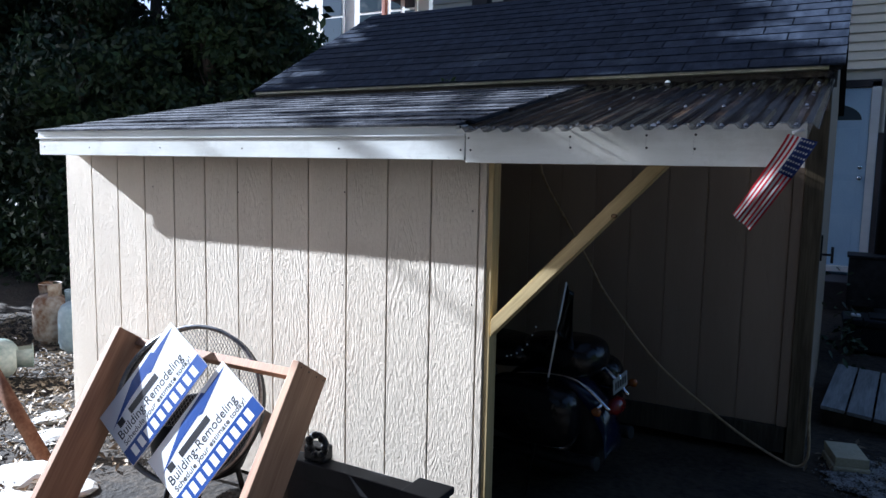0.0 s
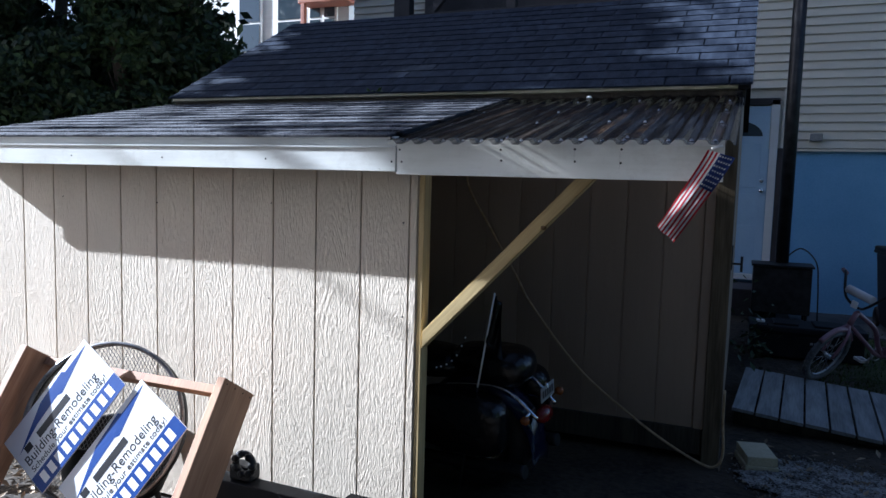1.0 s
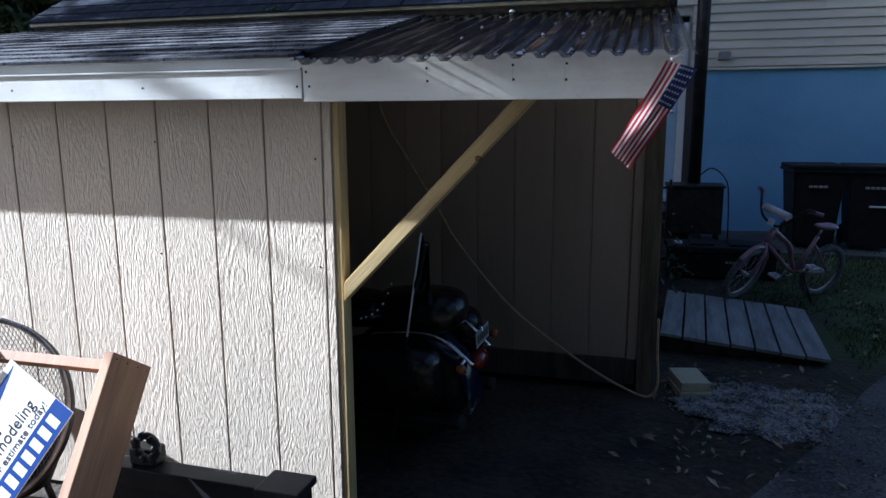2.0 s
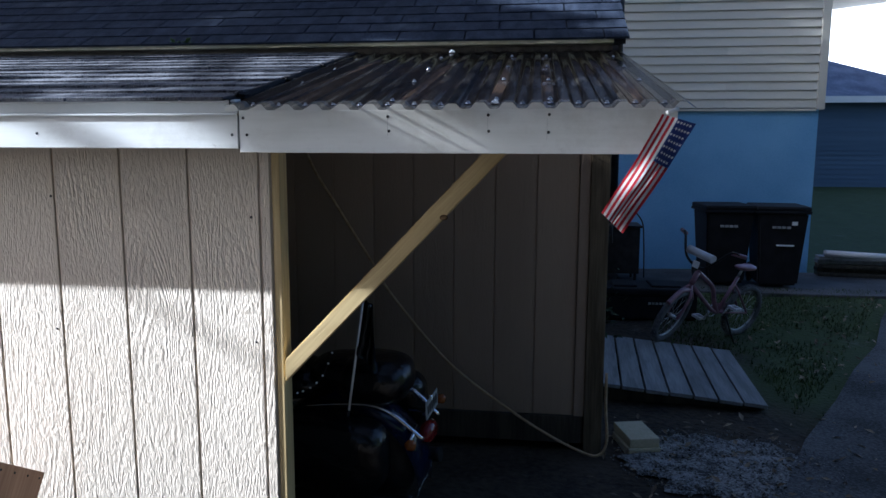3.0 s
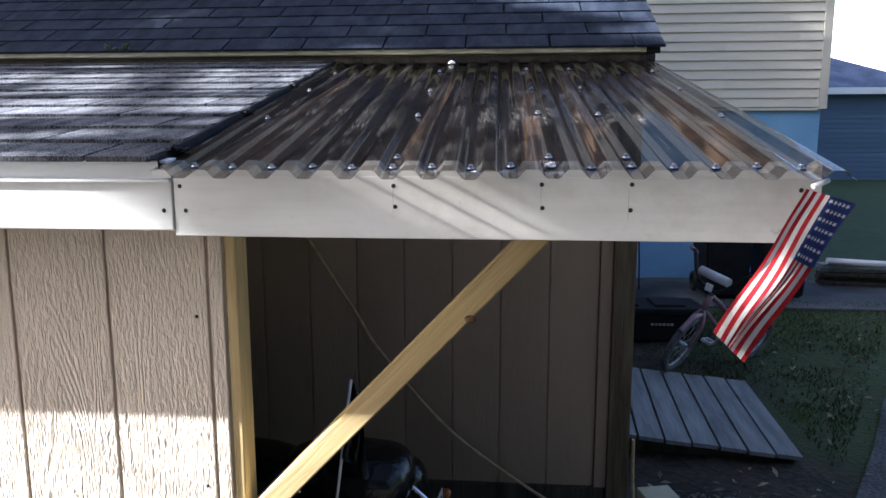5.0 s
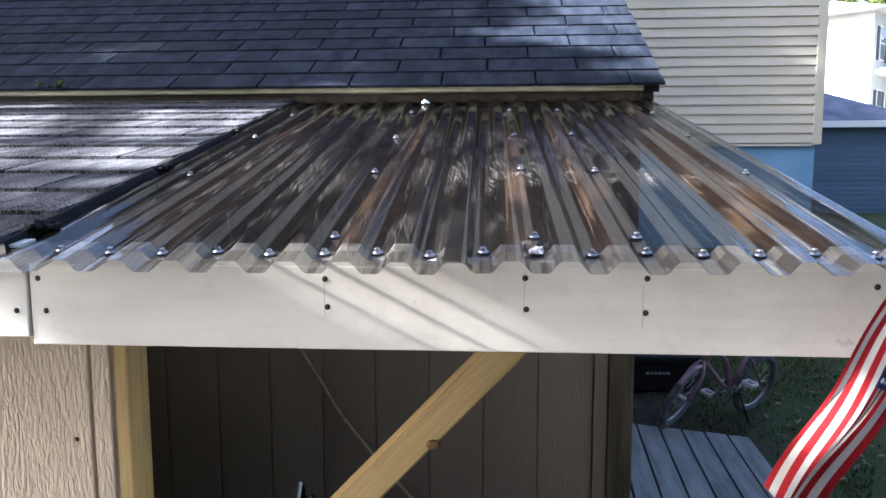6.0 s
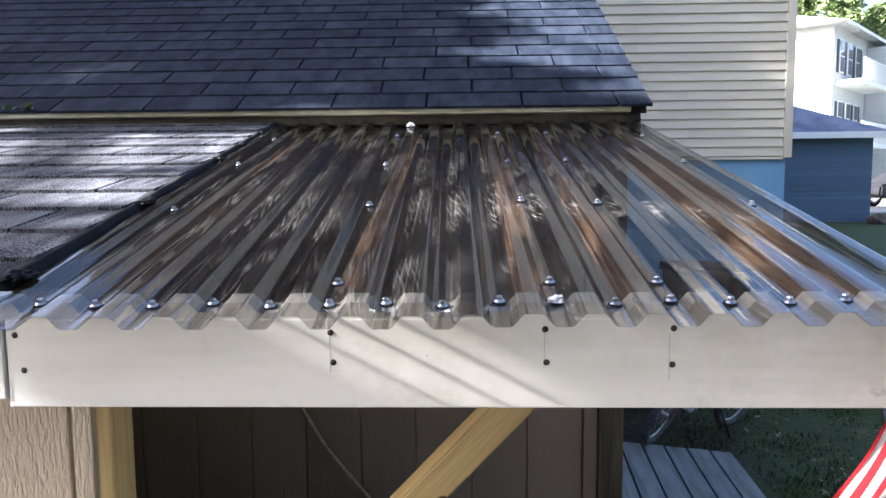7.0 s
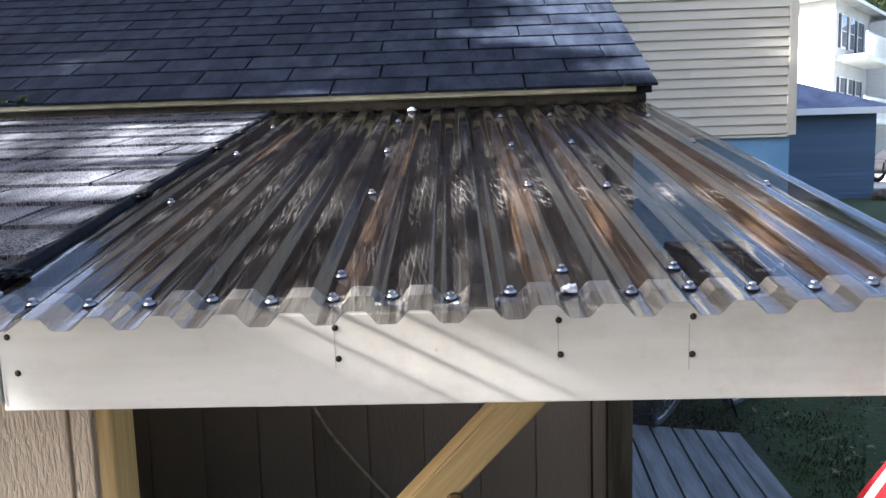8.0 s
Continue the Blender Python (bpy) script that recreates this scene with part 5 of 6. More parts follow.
for k in range(13):
    flag_patch("stripe", FLAGRED if k % 2 == 0 else FLAGWHITE, 0.4 if k >= 6 else 0.0, 1.0, k / 13, (k + 1) / 13, 22, 1)
canton = flag_patch("canton", FLAGBLUE, 0.0, 0.40, 6 / 13, 1.0, 12, 8, 0.0012)
for i in range(7):
    for j in range(5):
        u, v = 0.03 + i * 0.056, 6 / 13 + 0.05 + (j + 0.5 * (i % 2)) * 0.095
        p, du, dv = flag_point(u, v), flag_point(u + 0.01, v), flag_point(u, v + 0.01)
        bm = bmesh.new()
        a, b = (du - p).normalized() * 0.0052, (dv - p).normalized() * 0.0045
        ring = [bm.verts.new(p + Vector((0, -0.0028, 0)) + (a * math.cos(q * math.tau / 10) + b * math.sin(q * math.tau / 10)) * (1 if q % 2 == 0 else 0.45)) for q in range(10)]
        bm.faces.new(ring)
        part("star", bm, FLAGWHITE, canton)

# ---- leaning wooden frame, mesh lid and two yard signs ----
rack = thing("lumber_rack", "open rack of raw pale lumber leaning towards the shed wall", "lumber rack", (-1.265, -0.885, 0.0))
LEAN = pose(0, 0, 0, -33, 0, 0)
for x in (-0.53, 0.645):
    part("side_board", box((x - 0.019, -0.005, -0.12), (x + 0.019, 0.215, 1.03), 0.003), RAW, rack).matrix_basis = LEAN
bm = box((-0.045, -0.51, 0), (0.045, 0.625, 0.038), 0.003, None, pose(0, 0, 0, 0, 0, -90))
part("top_rail", bm, RAW, rack).matrix_basis = LEAN @ pose(0, 0.168, 0.985, 0, 0, 0)
for dy in (0.02, 0.08, 0.14, 0.195):
    part("nail", lathe([(0.0005, 0), (0.004, 0.0005), (0.003, 0.002)], 8, pose(0.664, dy, 1.01, 0, 90, 0)), NAILHEAD, rack).matrix_basis = LEAN

lid = thing("mesh_dome_lid", "dark grey round wire-mesh dome lid leaning in the lumber rack", "mesh lid", (-1.40, -0.30, 0.47))
lid.matrix_basis = Matrix.Translation((-1.345, -0.285, 0.535)) @ (Vector((0.30, -0.86, 0.36)).to_track_quat("Z", "Y")).to_matrix().to_4x4()
LR = 0.375
part("rim", torus(LR, 0.011, 64, 8), WIRE, lid, "dull grey wire rim")
part("band", lathe([(LR + 0.004, -0.055), (LR + 0.006, -0.052), (LR + 0.006, 0.0), (LR - 0.002, 0.0), (LR - 0.004, -0.05), (LR + 0.004, -0.055)], 64, None, False), IRON, lid)


def dome_mesh():
    """Crossing wires over a shallow dome."""
    v, f = [], []
    h = 0.12

    def wire(a, b):
        n = 14
        last = None
        for i in range(n + 1):
            p = a.lerp(b, i / n)
            z = -0.01 - h * math.sqrt(max(1 - (p.length / (LR * 1.02)) ** 2, 0))
            q = Vector((p.x, p.y, z))
            side = Vector((-(b - a).y, (b - a).x)).normalized() * 0.0013
            k = len(v)
            v.extend([(q.x - side.x, q.y - side.y, q.z), (q.x + side.x, q.y + side.y, q.z), (q.x, q.y, q.z + 0.002)])
            if last is not None:
                f.extend([(last, last + 1, k + 1, k), (last + 1, last + 2, k + 2, k + 1), (last + 2, last, k, k + 2)])
            last = k
    step = 0.0165
    for sgn in (-1, 1):
        d = Vector((0.5, sgn * 0.866))
        nrm = Vector((-d.y, d.x))
        k = -int(LR / step)
        while k * step < LR:
            o = k * step
            half = math.sqrt(max(LR ** 2 - o ** 2, 0))
            if half > 0.03:
                wire(nrm * o - d * half, nrm * o + d * half)
            k += 1
    me = bpy.data.meshes.new("wire_mesh")
    me.from_pydata(v, [], f)
    return me


solid("wire_mesh", dome_mesh(), WIRE, lid, "grey diamond wire mesh")
part("stand_leg", rod((0.1, -0.36, -0.03), (0.16, -0.60, -0.03), 0.018), IRON, lid)


bowl = thing("fire_bowl", "black metal fire bowl standing behind the mesh lid", "fire bowl", (-1.42, -0.13, 0.0))
bowl.matrix_basis = bowl.matrix_basis @ Matrix.Scale(1.2, 4)
part("bowl", lathe([(0.10, 0.10), (0.17, 0.12), (0.205, 0.20), (0.215, 0.36), (0.225, 0.365), (0.222, 0.375), (0.205, 0.37), (0.19, 0.22), (0.15, 0.14), (0.02, 0.125)], 36), BLACK, bowl)
for k in range(3):
    a = k * math.tau / 3 + 0.4
    part("leg", rod((0.15 * math.cos(a), 0.15 * math.sin(a), 0.14), (0.19 * math.cos(a), 0.19 * math.sin(a), -0.01), 0.012), IRON, bowl)


def words(text, size, at, material, parent, wide):
    cu = bpy.data.curves.new("words", "FONT")
    cu.body, cu.size, cu.extrude, cu.align_x = text, size, 0.0004, "LEFT"
    ob = bpy.data.objects.new("words", cu)
    scene.collection.objects.link(ob)
    bpy.context.view_layer.update()
    me = bpy.data.meshes.new_from_object(ob.evaluated_get(bpy.context.evaluated_depsgraph_get()))
    bpy.data.objects.remove(ob)
    o = solid("lettering", me, material, parent)
    o.matrix_basis = Matrix.Translation(at) @ Matrix.Diagonal((wide / max(v.co.x for v in me.vertices), 1, 1, 1))
    return o


def yard_sign(origin, u, v, label):
    """A sign whose lower left corner is origin; u runs along its writing, v up its face."""
    u, v = Vector(u), Vector(v)
    W, Hh = u.length, v.length
    ux = u.normalized()
    vy = (v - ux * v.dot(ux)).normalized()
    m = Matrix.Translation(origin) @ Matrix((ux, vy, ux.cross(vy))).transposed().to_4x4()
    s = thing("yard_sign", label, "sign", (0, 0, 0), "yard signs on the mesh lid")
    s.matrix_basis = m
    part("panel", box((0, 0, -0.004), (W, Hh, 0), 0.0015), SIGNWHITE, s)
    part("blue_band", box((0.002, 0.002, 0.0), (W - 0.002, Hh * 0.27, 0.0006)), SIGNBLUE, s, "blue printed band")
    bm = bmesh.new()
    pts = ((0.04, 0.66), (0.30, 0.75), (0.56, 0.78), (0.60, 0.74), (0.99, 0.93), (0.72, 0.92), (0.70, 0.97), (0.42, 0.93))
    bm.faces.new([bm.verts.new((x * W, y * Hh, 0.0007)) for x, y in pts])
    part("swoosh", bm, SIGNBLUE, s, "blue printed swoosh")
    # name and number stand as plain bars
    for x0, x1 in ((0.10, 0.17), (0.25, 0.62)):
        part("lettering_bar", box((x0 * W, 0.575 * Hh, 0.0), (x1 * W, 0.68 * Hh, 0.0008)), INK, s)
    words("Building-Remodeling", 0.20 * Hh, (0.045 * W, 0.425 * Hh, 0.0006), INK, s, 0.84 * W)
    words("Schedule your estimate today!", 0.12 * Hh, (0.05 * W, 0.305 * Hh, 0.0006), INK, s, 0.88 * W)
    for k in range(10):
        x = 0.07 + k * 0.087
        part("lettering_bar", box((x * W, 0.06 * Hh, 0.0), ((x + 0.055) * W, 0.22 * Hh, 0.0012)), SIGNWHITE, s)
    return s


U, V = (0.29, 0.20, 0.485), (-0.285, 0.055, 0.19)
yard_sign((-1.463, -0.508, 0.268), U, V, "white and blue remodeling sign, partly covered, on the mesh lid")
yard_sign((-1.10, -0.52, 0.13), U, V, "white and blue remodeling sign leaning on the mesh lid")

# ---- dark bench and knob in front of the wall ----
bench = thing("dark_bench", "low black bench standing along the shed wall", "bench", (-0.36, -0.2, 0.0), turn=-1)
part("top", box((-0.50, -0.06, 0.30), (0.42, 0.03, 0.385), 0.006), BLACK, bench)
part("apron", box((-0.48, -0.05, 0.10), (0.40, -0.01, 0.30), 0.004), BLACK, bench)
part("end_block", box((0.26, -0.10, 0.375), (0.43, 0.05, 0.405), 0.006), BLACK, bench)
for x in (-0.44, 0.34):
    part("leg", box((x, -0.05, 0), (x + 0.06, 0.02, 0.30), 0.004), DARKWOOD, bench)
clampb = thing("knobbed_clamp", "black knobbed metal clamp resting on the bench", "clamp", (-0.60, -0.2, 0.385))
part("body", box((-0.06, -0.035, 0.0), (0.05, 0.04, 0.07), 0.012), IRON, clampb)
for k in range(7):
    a = k * math.tau / 7
    part("knob", lathe([(0.004, 0), (0.016, 0.004), (0.016, 0.02), (0.008, 0.026)], 12, pose(0.03 + 0.045 * math.cos(a), -0.04, 0.09 + 0.045 * math.sin(a), 90)), IRON, clampb)
part("wheel", torus(0.045, 0.015, 20, 8, pose(0.03, -0.045, 0.09, 90)), IRON, clampb)

# ---- gas cylinders and clutter at the far end ----
def gas_cylinder(at, material, label, lying=None, size=1.2):
    g = thing("gas_cylinder", label, "gas cylinder", at, "gas cylinders")
    if lying:
        g.matrix_basis = Matrix.Translation(at) @ pose(0, 0, 0, 90, 0, lying)
    g.matrix_basis = g.matrix_basis @ Matrix.Diagonal((1.03, 1.03, size, 1))
    part("body", lathe([(0.10, 0.03), (0.14, 0.045), (0.155, 0.09), (0.155, 0.27), (0.148, 0.32), (0.125, 0.36), (0.085, 0.385), (0.04, 0.395), (0.02, 0.397)], 32), material, g)
    part("foot_ring", lathe([(0.105, 0.0), (0.11, 0.0), (0.11, 0.05), (0.105, 0.05), (0.105, 0.0)], 32, None, False), material, g)
    col = lathe([(0.088, 0.375), (0.092, 0.375), (0.098, 0.47), (0.095, 0.478), (0.092, 0.47), (0.088, 0.375)], 32, None, False)
    bmesh.ops.delete(col, geom=[f for f in col.faces if abs(f.calc_center_median().x) < 0.062 and f.calc_center_median().z < 0.465], context="FACES")
    part("collar", col, material, g)
    va = part("valve", rod((0, 0, 0.4), (0, 0, 0.45), 0.014), STEEL, g)
    part("valve_wheel", torus(0.024, 0.006, 18, 6, pose(0, 0, 0.458)), IRON, va)
    return g


gas_cylinder((-5.02, 1.32, 0.0), TANKRUST, "white gas cylinder streaked with rust")
gas_cylinder((-4.50, 1.24, 0.0), TANKBLUE, "pale blue gas cylinder standing on soil")
gas_cylinder((-4.42, 0.12, 0.165), TANKGREEN, "faded green and white gas cylinder lying on its side", lying=150)
pipe_t = thing("rusty_pipe", "rusty steel pipe leaning at the yard's edge", "pipe", (-2.45, -0.34, 0.0))
part("pipe", rod((0.06, 0.0, -0.03), (-0.95, 0.10, 0.66), 0.04, None, 20), RUST, pipe_t)
for i, (x, y, s) in enumerate(((-2.35, -0.52, 0.17), (-2.75, -0.1, 0.13), (-2.1, -0.75, 0.14), (-3.1, 0.1, 0.10), (-2.0, -0.45, 0.10), (-2.6, -0.75, 0.15), (-3.4, -0.2, 0.12))):
    bm = bmesh.new()
    bmesh.ops.create_icosphere(bm, subdivisions=2, radius=s)
    for v in bm.verts:
        v.co = Vector((v.co.x * 1.2, v.co.y, v.co.z * 0.28)) * (1 + 0.25 * noise.noise(v.co * 9 + Vector((i, 0, 0))))
    st = tagged(part("concrete_chunk", bm, PALESTONE), "pale broken flat concrete chunk on the soil", "rubble", "concrete chunks")
    st.matrix_basis = pose(x, y, 0.01, 0, 0, i * 40)


def litter(name, n, x0, x1, y0, y1, size, material, label, seed):
    rng = random.Random(seed)
    v, f = [], []
    for i in range(n):
        x, y = rng.uniform(x0, x1), rng.uniform(y0, y1)
        if min(x - x0, x1 - x, y - y0, y1 - y) < 0.45 * rng.random():
            continue
        c = Vector((x, y, ground_z(x, y) + 0.022 + rng.uniform(0, 0.012)))
        q = Euler((rng.uniform(-0.6, 0.6), rng.uniform(-0.6, 0.6), rng.uniform(0, 6.3))).to_matrix()
        s = size * rng.uniform(0.4, 1.3)
        k = len(v)
        v += [tuple(c + q @ Vector(p)) for p in ((-s, 0, 0), (0, -0.4 * s, 0.15 * s), (s, 0, 0), (0, 0.4 * s, 0.15 * s))]
        f.append((k, k + 1, k + 2, k + 3))
    me = bpy.data.meshes.new(name)
    me.from_pydata(v, [], f)
    return tagged(solid(name, me, material), label, "litter", kind="stuff")


litter("leaf_litter", 15000, -6.5, -1.9, -1.6, 2.6, 0.03, LITTER, "dry leaf and twig litter on the soil", 3)
litter("wood_chips", 500, 1.0, 3.4, 0.6, 2.7, 0.03, LITTER, "grey chips and bark scraps on the soil", 9)


def gravel_patch():
    """Pale ashy gravel spread on the soil between the blocks and the drive."""
    mat = surf("ashy_gravel", (0.035, 0.034, 0.032), (0.30, 0.295, 0.285), scale=11, rough=0.95, bump=1.0, fine=75, depth=0.012, speck=0.6, vary=0)
    bm = bmesh.new()
    cx, cy = 1.93, 1.86
    rings = []
    for k in range(1, 9):
        ring = []
        for i in range(72):
            a = i * math.tau / 72
            r = k / 8 * (1 + 0.28 * noise.noise((math.cos(a) * 2.2, math.sin(a) * 2.2, 4)) + 0.16 * noise.noise((math.cos(a) * 7, math.sin(a) * 7, 9)))
            x, y = cx + 0.52 * r * math.cos(a), cy + 0.42 * r * math.sin(a)
            z = ground_z(x, y) + (0.024 + 0.007 * noise.noise((x * 16, y * 16, 1)) if k < 8 else 0.012)
            ring.append(bm.verts.new((x, y, z)))
        rings.append(ring)
    bm.faces.new(rings[0])
    for a, b in zip(rings, rings[1:]):
        for i in range(72):
            bm.faces.new((a[i], b[i], b[(i + 1) % 72], a[(i + 1) % 72])).smooth = True
    rng = random.Random(31)
    for n in range(900):
        a, r = rng.uniform(0, math.tau), 1.1 * math.sqrt(rng.random())
        x, y = cx + 0.56 * r * math.cos(a), cy + 0.44 * r * math.sin(a)
        s = rng.uniform(0.003, 0.010) * (2.2 if rng.random() < 0.03 else 1)
        c = Vector((x, y, ground_z(x, y) + 0.026))
        q = Euler((rng.uniform(0, 6), rng.uniform(0, 6), rng.uniform(0, 6))).to_matrix()
        p = [bm.verts.new(c + q @ Vector(o) * s) for o in ((1.2, 0, 0), (-1, 0.2, 0), (0, 0.9, 0.1), (0.1, -1, 0), (0, 0, 0.7), (0, 0.1, -0.7))]
        for i, j, l in ((0, 2, 4), (2, 1, 4), (1, 3, 4), (3, 0, 4), (2, 0, 5), (1, 2, 5), (3, 1, 5), (0, 3, 5)):
            bm.faces.new((p[i], p[j], p[l]))
    tagged(part("gravel", bm, mat), "pale ashy gravel and grit on the dark soil", "gravel", kind="stuff")


gravel_patch()


def grass():
    rng = random.Random(11)
    v, f = [], []
    for i in range(42000):
        x, y = rng.uniform(2.0, 8.5), rng.uniform(2.6, 6.3)
        edge = 2.20 + 0.58 * max(y - 1.7, -1)
        if edge - 0.15 < x < edge + 2.5 and rng.random() > 0.04:
            continue
        if noise.noise((x * 1.6, y * 1.6, 5)) + rng.uniform(-0.35, 0.35) < -0.25 or (x < 2.6 and y < 4.0):
            continue
        h, a = rng.uniform(0.012, 0.05), rng.uniform(0, 6.3)
        w = rng.uniform(0.003, 0.008)
        z = ground_z(x, y)
        k = len(v)
        v += [(x - w * math.cos(a), y - w * math.sin(a), z), (x + w * math.cos(a), y + w * math.sin(a), z), (x + rng.uniform(-0.02, 0.02), y + rng.uniform(-0.02, 0.02), z + h)]
        f.append((k, k + 1, k + 2))
    me = bpy.data.meshes.new("grass")
    me.from_pydata(v, [], f)
    tagged(solid("grass", me, GRASS), "short uneven green lawn grass", "grass", kind="stuff")


grass()
litter("lawn_leaves", 700, 2.6, 6.5, 3.0, 6.0, 0.03, LITTER, "small fallen leaves on the lawn", 14)

# ---- parked car beyond the garage ----
car = thing("parked_car", "dark parked car on the street beyond the lawn", "car", (18.9, 28.6, 0.70), turn=4)
bm = extrude_profile([(-2.1, 0.35), (-2.15, 0.75), (-1.3, 0.95), (-0.7, 1.42), (0.9, 1.45), (1.6, 1.0), (2.1, 0.9), (2.15, 0.4)], -0.85, 0.85)
bmesh.ops.bevel(bm, geom=bm.edges[:], offset=0.08, segments=2, affect="EDGES")
bm.transform(pose(0, 0, 0, 0, 0, 90))
part("body", bm, BLACK, car)
for x in (-1.3, 1.3):
    for y in (-0.82, 0.82):
        w = part("wheel", lathe([(0.12, -0.08), (0.2, -0.09), (0.2, 0.09), (0.12, 0.08)], 24, pose(x, y, 0.33, 90)), CHROME, car)
        part("tyre", torus(0.26, 0.09, 32, 10, pose(x, y, 0.33, 90)), RUBBER, w)
part("side_window", box((-0.75, -0.87, 1.0), (1.0, -0.84, 1.36), 0.02), GLASS, car)
bm = bmesh.new()
bmesh.ops.create_icosphere(bm, subdivisions=3, radius=0.3)
for v in bm.verts:
    v.co = Vector((v.co.x, v.co.y, v.co.z * 0.8)) * (1 + 0.3 * noise.noise(v.co * 5))
tagged(part("stump", bm, BARK), "dark weathered stump at the garage corner", "stump").matrix_basis = pose(12.2, 19.4, 0.7)

# ---- fence and trees ----
fence = thing("board_fence", "dark weathered board fence behind the gas cylinders", "fence", (0, 0, 0))
fb = mesh_of(box((-0.07, -0.012, 0), (0.07, 0.012, 1.1), 0.004), "fence_board", DARKWOOD)
for k in range(36):
    piece("fence_board", fb, fence, pose(-9.6 + k * 0.15, 4.0 + 0.02 * math.sin(k * 3.1), ground_z(-6, 4.0), 0, 0, 0))
part("rail", box((-9.7, 4.02, 0.75), (-4.2, 4.06, 0.84)), DARKWOOD, fence)


def tree(at, clumps, leaves, size, material, label, trunk=0.14, seed=1, droop=0.0, fork=0.72):
    """Trunk and limbs to each clump; leaves scattered in uneven clumps. clumps: (x, y, z, rx, ry, rz)."""
    rng = np.random.default_rng(seed)
    t = thing("tree", label, "tree", at)
    top = max(c[2] for c in clumps)
    bm = bmesh.new()
    pts = [(0.12 * math.sin(z * 1.1 + seed), 0.12 * math.cos(z * 0.9 + seed) - 0.12, z) for z in np.linspace(-0.1, top, 12)]
    for p, q, i in zip(pts, pts[1:], range(12)):
        rod(p, q, trunk * (1 - i / 13), trunk * (1 - (i + 1) / 13), 10, bm)
    for c in clumps:
        z = max(c[2] * fork, 0.4)
        rod((0, 0, z), c[:3], trunk * (0.3 if fork < 1 else 0.12), trunk * 0.05, 7, bm)
    part("trunk", bm, BARK, t)
    weight = np.array([c[3] * c[4] * c[5] for c in clumps]) ** 0.75
    counts = (leaves * weight / weight.sum()).astype(int)
    P = []
    for c, n in zip(clumps, counts):
        knots = rng.normal(size=(max(n // 70, 4), 3))
        knots /= np.linalg.norm(knots, axis=1)[:, None]
        knots *= rng.uniform(0.35, 1.0, (len(knots), 1)) ** 0.6
        pick = knots[rng.integers(0, len(knots), n)] + rng.normal(size=(n, 3)) * 0.13
        P.append(pick * np.array(c[3:6]) + np.array(c[:3]))
    P = np.concatenate(P)
    n = len(P)
    a = rng.normal(size=(n, 3))
    a[:, 2] -= droop
    a /= np.linalg.norm(a, axis=1)[:, None]
    b = np.cross(a, rng.normal(size=(n, 3)))
    b /= np.linalg.norm(b, axis=1)[:, None]
    s = size * rng.uniform(0.6, 1.4, (n, 1))
    quads = np.stack([P - a * s, P - b * s * 0.42, P + a * s, P + b * s * 0.42], 1).reshape(-1, 3)
    me = bpy.data.meshes.new("crown")
    me.from_pydata(quads.tolist(), [], np.arange(4 * n).reshape(-1, 4).tolist())
    solid("crown", me, material, t)
    return t


rnd = random.Random(21)
# dark dense row behind and beside the shed
# the tallest are raised, and one added, to keep sun off the house siding
for i, (x, y, h) in enumerate(((-6.1, 5.5, 5.4), (-6.7, 5.0, 7.0), (-8.7, 5.8, 12.0), (-9.2, 8.4, 11.5), (-10.8, 6.4, 12.5), (-8.3, 3.9, 6.2), (-11.0, 3.6, 7.5), (-13.5, 3.4, 8.0), (-10.0, 5.2, 12.0))):
    cl = [(rnd.uniform(-0.6, 0.6), rnd.uniform(-0.5, 0.6), h * k / 8 + 0.4, 1.35 * max(1.15 - k / 9, 0.6), 1.1 * max(1.15 - k / 9, 0.6), 0.7) for k in range(9)]
    tree((x, y, ground_z(x, y)), cl, 42000, 0.058, LEAF_DARK, "tall dense dark green tree behind the shed", 0.13, 30 + i, 0.5)
# second row further back
for i, (x, y, h) in enumerate(((-12.5, 11.5, 10), (-12, 10.0, 11), (-15.5, 8.5, 11), (-14.5, 5.5, 10), (-18, 6.0, 11), (-14.5, 2.2, 10), (-18.5, 3.2, 11), (-13.2, 8.3, 12))):
    cl = [(rnd.uniform(-0.9, 0.9), rnd.uniform(-0.8, 0.8), h * k / 8 + 0.5, 2.0, 1.5, 1.0) for k in range(9)]
    tree((x, y, ground_z(x, y)), cl, 14000, 0.15, LEAF_DARK, "tall dark green tree in the back row", 0.16, 160 + i, 0.4)
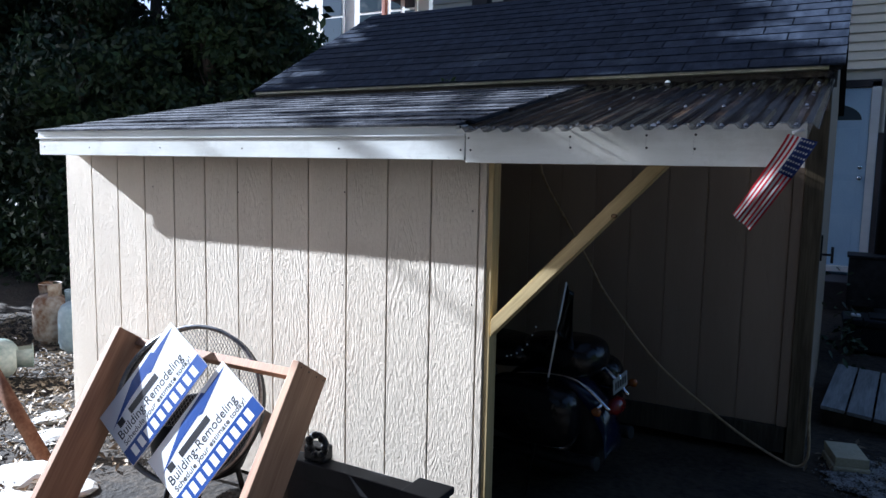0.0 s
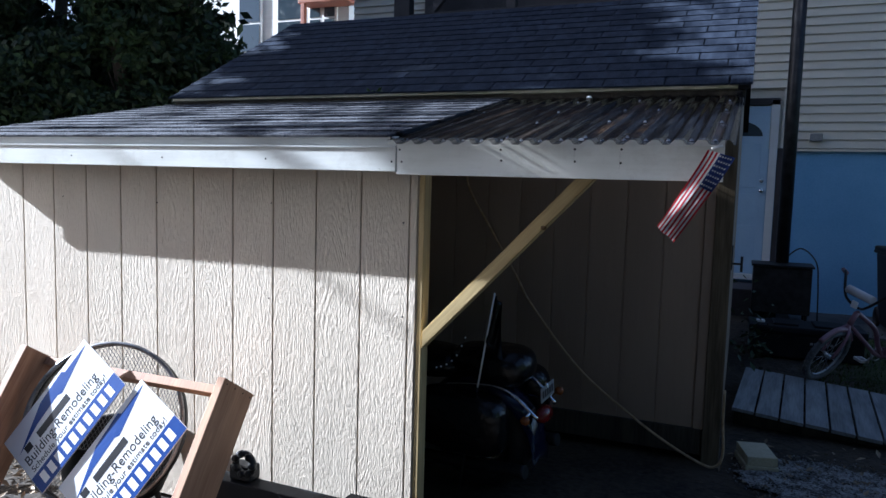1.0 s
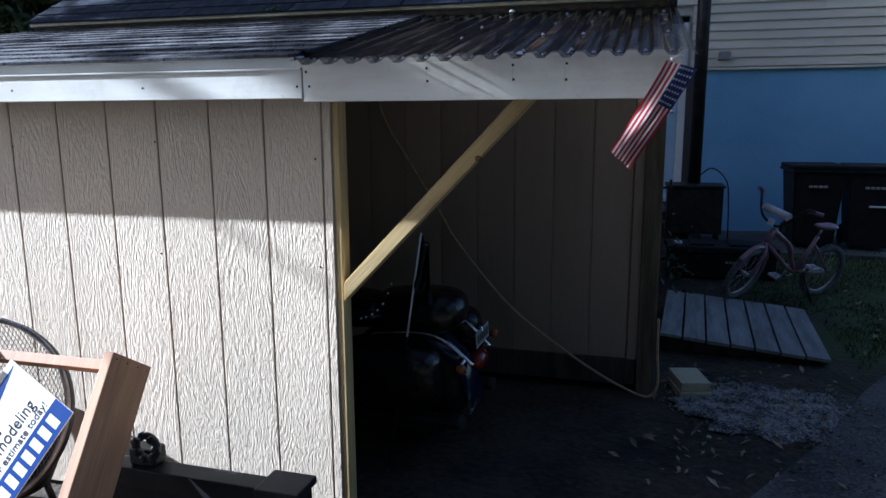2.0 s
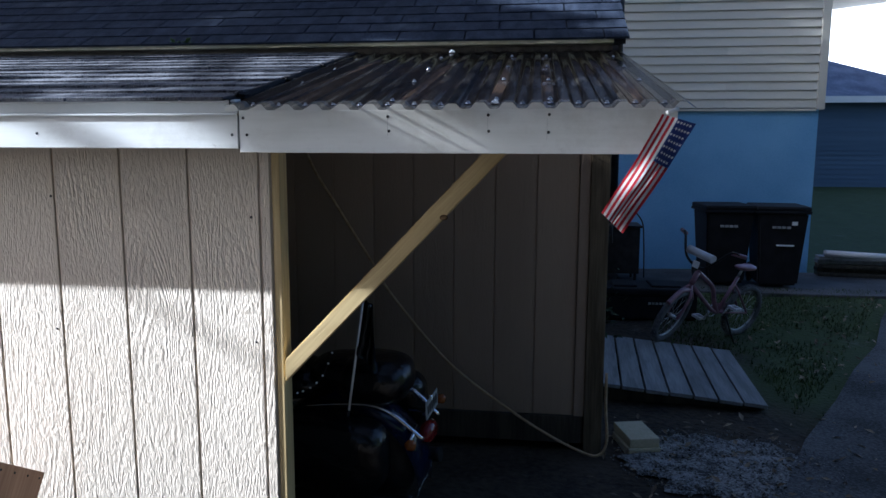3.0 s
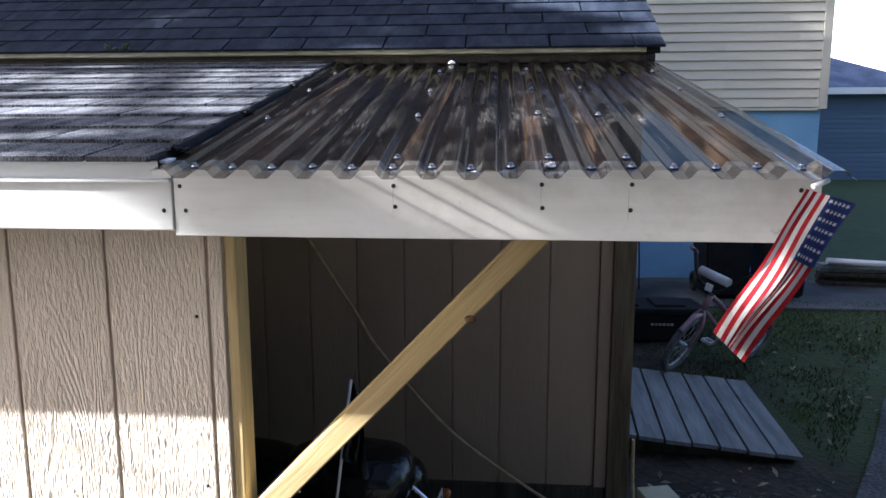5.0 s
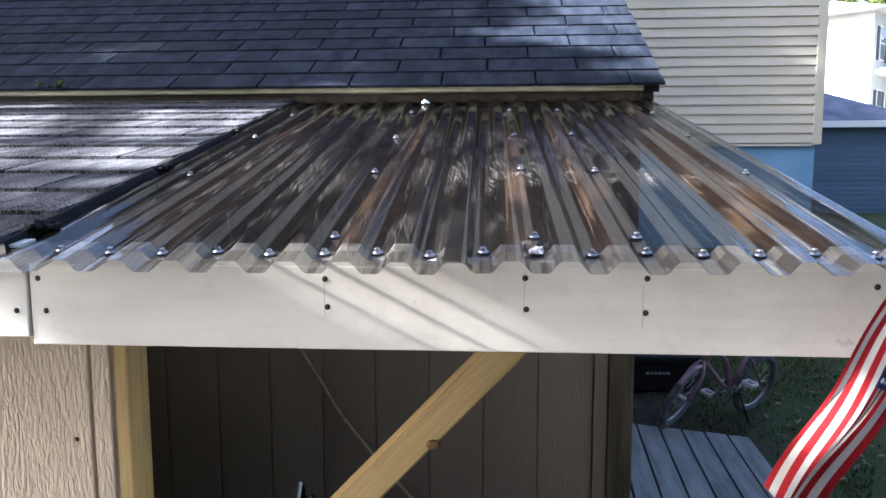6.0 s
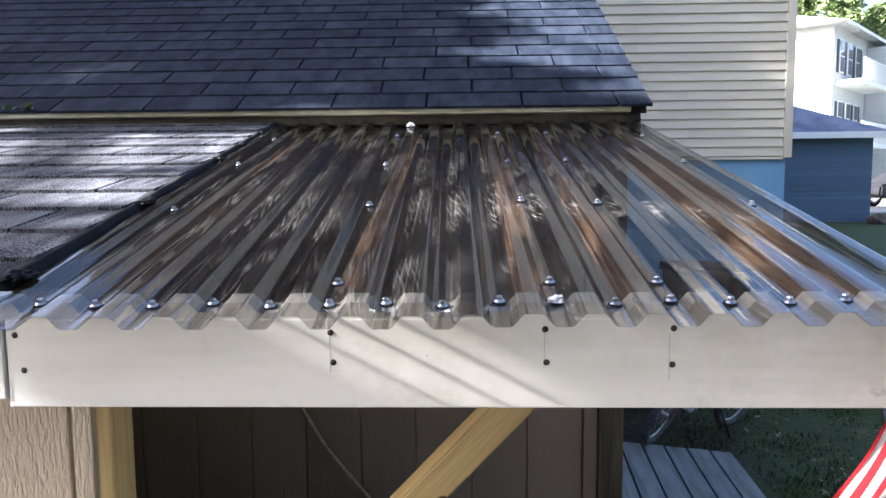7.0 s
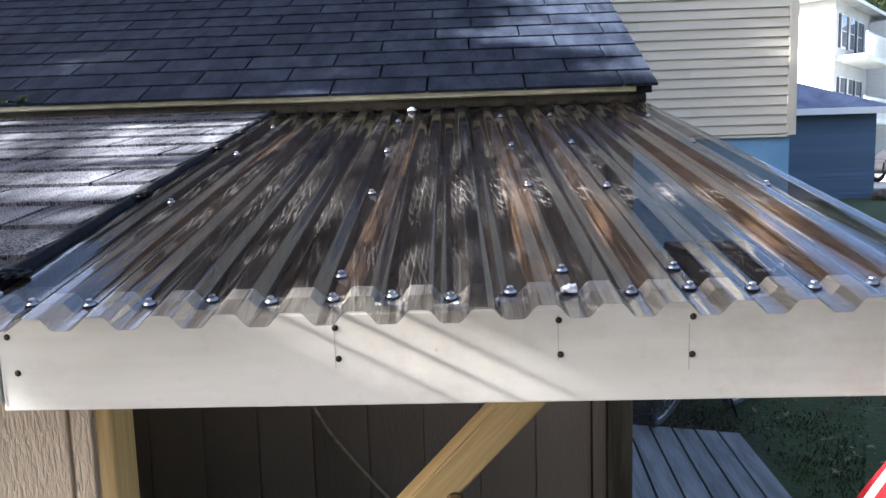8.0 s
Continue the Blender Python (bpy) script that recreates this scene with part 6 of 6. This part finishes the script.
# tall unseen shade tree up-sun: crown clumps placed to shape the sun patches, (across, height, half width, half height,
# towards the sun)
cl = []
for yy, zz, ry, rz, dx in ((-1.9, 8.24, 0.45, 0.24, 0.0), (-1.95, 8.075, 0.22, 0.09, 0.0), (-1.73, 7.54, 0.12, 0.14, 0.1), (-1.90, 7.46, 0.12, 0.03, 0.0), (-2.32, 7.85, 0.22, 0.24, 0.0), (-1.60, 7.9, 0.13, 0.16, 0.0), (1.45, 8.85, 0.4, 0.22, 0.0), (0.65, 8.6, 0.3, 0.2, 0.1), (-2.5, 8.9, 0.5, 0.4, 0.5), (-1.30, 8.43, 0.45, 0.22, -0.4), (-0.5, 8.4, 0.5, 0.30, 0.4), (0.15, 7.75, 0.28, 0.30, 0.2),
                           (0.85, 7.4, 0.5, 0.5, -0.5), (1.5, 7.85, 0.55, 0.5, 0.4), (0.6, 8.25, 0.45, 0.4, -0.2), (1.25, 8.55, 0.5, 0.38, 0.1), (0.1, 8.35, 0.3, 0.28, 0.5),
                           (2.1, 8.3, 0.6, 0.7, -0.3), (2.6, 7.4, 0.7, 0.6, 0.3), (-1.5, 7.27, 0.25, 0.07, 0.1), (-1.52, 7.46, 0.16, 0.08, 0.3), (-1.36, 7.45, 0.08, 0.20, -0.2), (-0.87, 7.55, 0.09, 0.22, -0.2), (-0.12, 7.70, 0.12, 0.24, 0.0), (-0.55, 7.15, 0.10, 0.05, 0.2), (-1.0, 7.0, 0.16, 0.05, 0.0), (-0.45, 6.75, 0.08, 0.08, 0.1), (-1.15, 6.62, 0.14, 0.05, 0.0), (-1.95, 7.66, 0.2, 0.11, 0.0), (-1.95, 7.5, 0.2, 0.08, 0.0), (-2.32, 6.7, 0.36, 0.45, 0.0),
                           (0.0, 7.45, 0.22, 0.28, 0.0), (0.35, 7.0, 0.3, 0.4, 0.2), (1.0, 8.1, 0.5, 0.4, -0.5), (-0.80, 8.40, 0.45, 0.16, 0.0), (-1.15, 8.02, 0.12, 0.06, 0.0), (-0.7, 8.07, 0.14, 0.05, 0.0), (-1.6, 9.0, 0.6, 0.4, -0.6)):
    cl.append((dx, yy + 0.158 * dx - 4.0, zz - 0.495 * dx, 0.34, ry, rz))
tree((-11.5, 4.0, 0), cl, 66000, 0.054, LEAF_MID, "tall broad green shade tree with a high crown", 0.22, 77, 0.0, 1.02)
# unseen tall trees, added to hold back sky light from near and drive sides
for i, x in enumerate((-9, -5.5, -2, 1.5, 5, 8.5)):
    cl = [(rnd.uniform(-0.9, 0.9), rnd.uniform(-0.7, 0.7), 1.45 * k + 0.7, 2.1, 1.5, 1.1) for k in range(9)]
    tree((x, -8.5, 0), cl, 13000, 0.17, LEAF_DARK, "unseen tall dark tree added to block sky, near side", 0.18, 90 + i)
for i, (x, y) in enumerate(((9.8, -6), (10.2, -2.5), (10.4, 1.0), (11.5, 4.2))):
    cl = [(rnd.uniform(-0.6, 0.6), rnd.uniform(-0.8, 0.8), 0.9 * k + 0.6, 1.3, 1.9, 0.9) for k in range(7)]
    tree((x, y, 0), cl, 8000, 0.17, LEAF_DARK, "unseen tall dark tree added to block sky, drive side", 0.17, 120 + i)
# unseen shrub, added up-sun to shade the gas cylinders
cl = [(rnd.uniform(-0.5, 0.5), rnd.uniform(-0.5, 0.4), 0.5 + 0.45 * k, 0.6, 0.6, 0.45) for k in range(5)]
tree((-7.4, 0.95, 0), cl, 7000, 0.06, LEAF_DARK, "unseen dark shrub added to shade the gas cylinders", 0.05, 140)
# far trees behind the apartment house
for i, (x, y) in enumerate(((29, 70), (36, 66), (42, 73), (49, 70))):
    cl = [(rnd.uniform(-3.5, 3.5), rnd.uniform(-2, 2), rnd.uniform(7, 19), 2.6, 2.4, 2.0) for k in range(13)]
    tree((x, y, 0.5), cl, 9000, 0.33, LEAF_FAR, "distant light green tree behind the houses", 0.4, 50 + i)

# ---- shingles, the last and most numerous pieces ----
shingle_courses(roof, -2.955, -0.034, -0.014, ROOF_Z - 0.0075, SLOPE, 1.90, 0.165, 0.36, SHINGLE, 5, LEFT_LEAN, (0.3, 0.82))
shingle_courses(up_roof, -2.915, 1.33, EAVE_Y - 0.022, EAVE_Z - 0.012, UP_SLOPE, 1.90, 0.137, 0.36, SHINGLE_UP, 8)
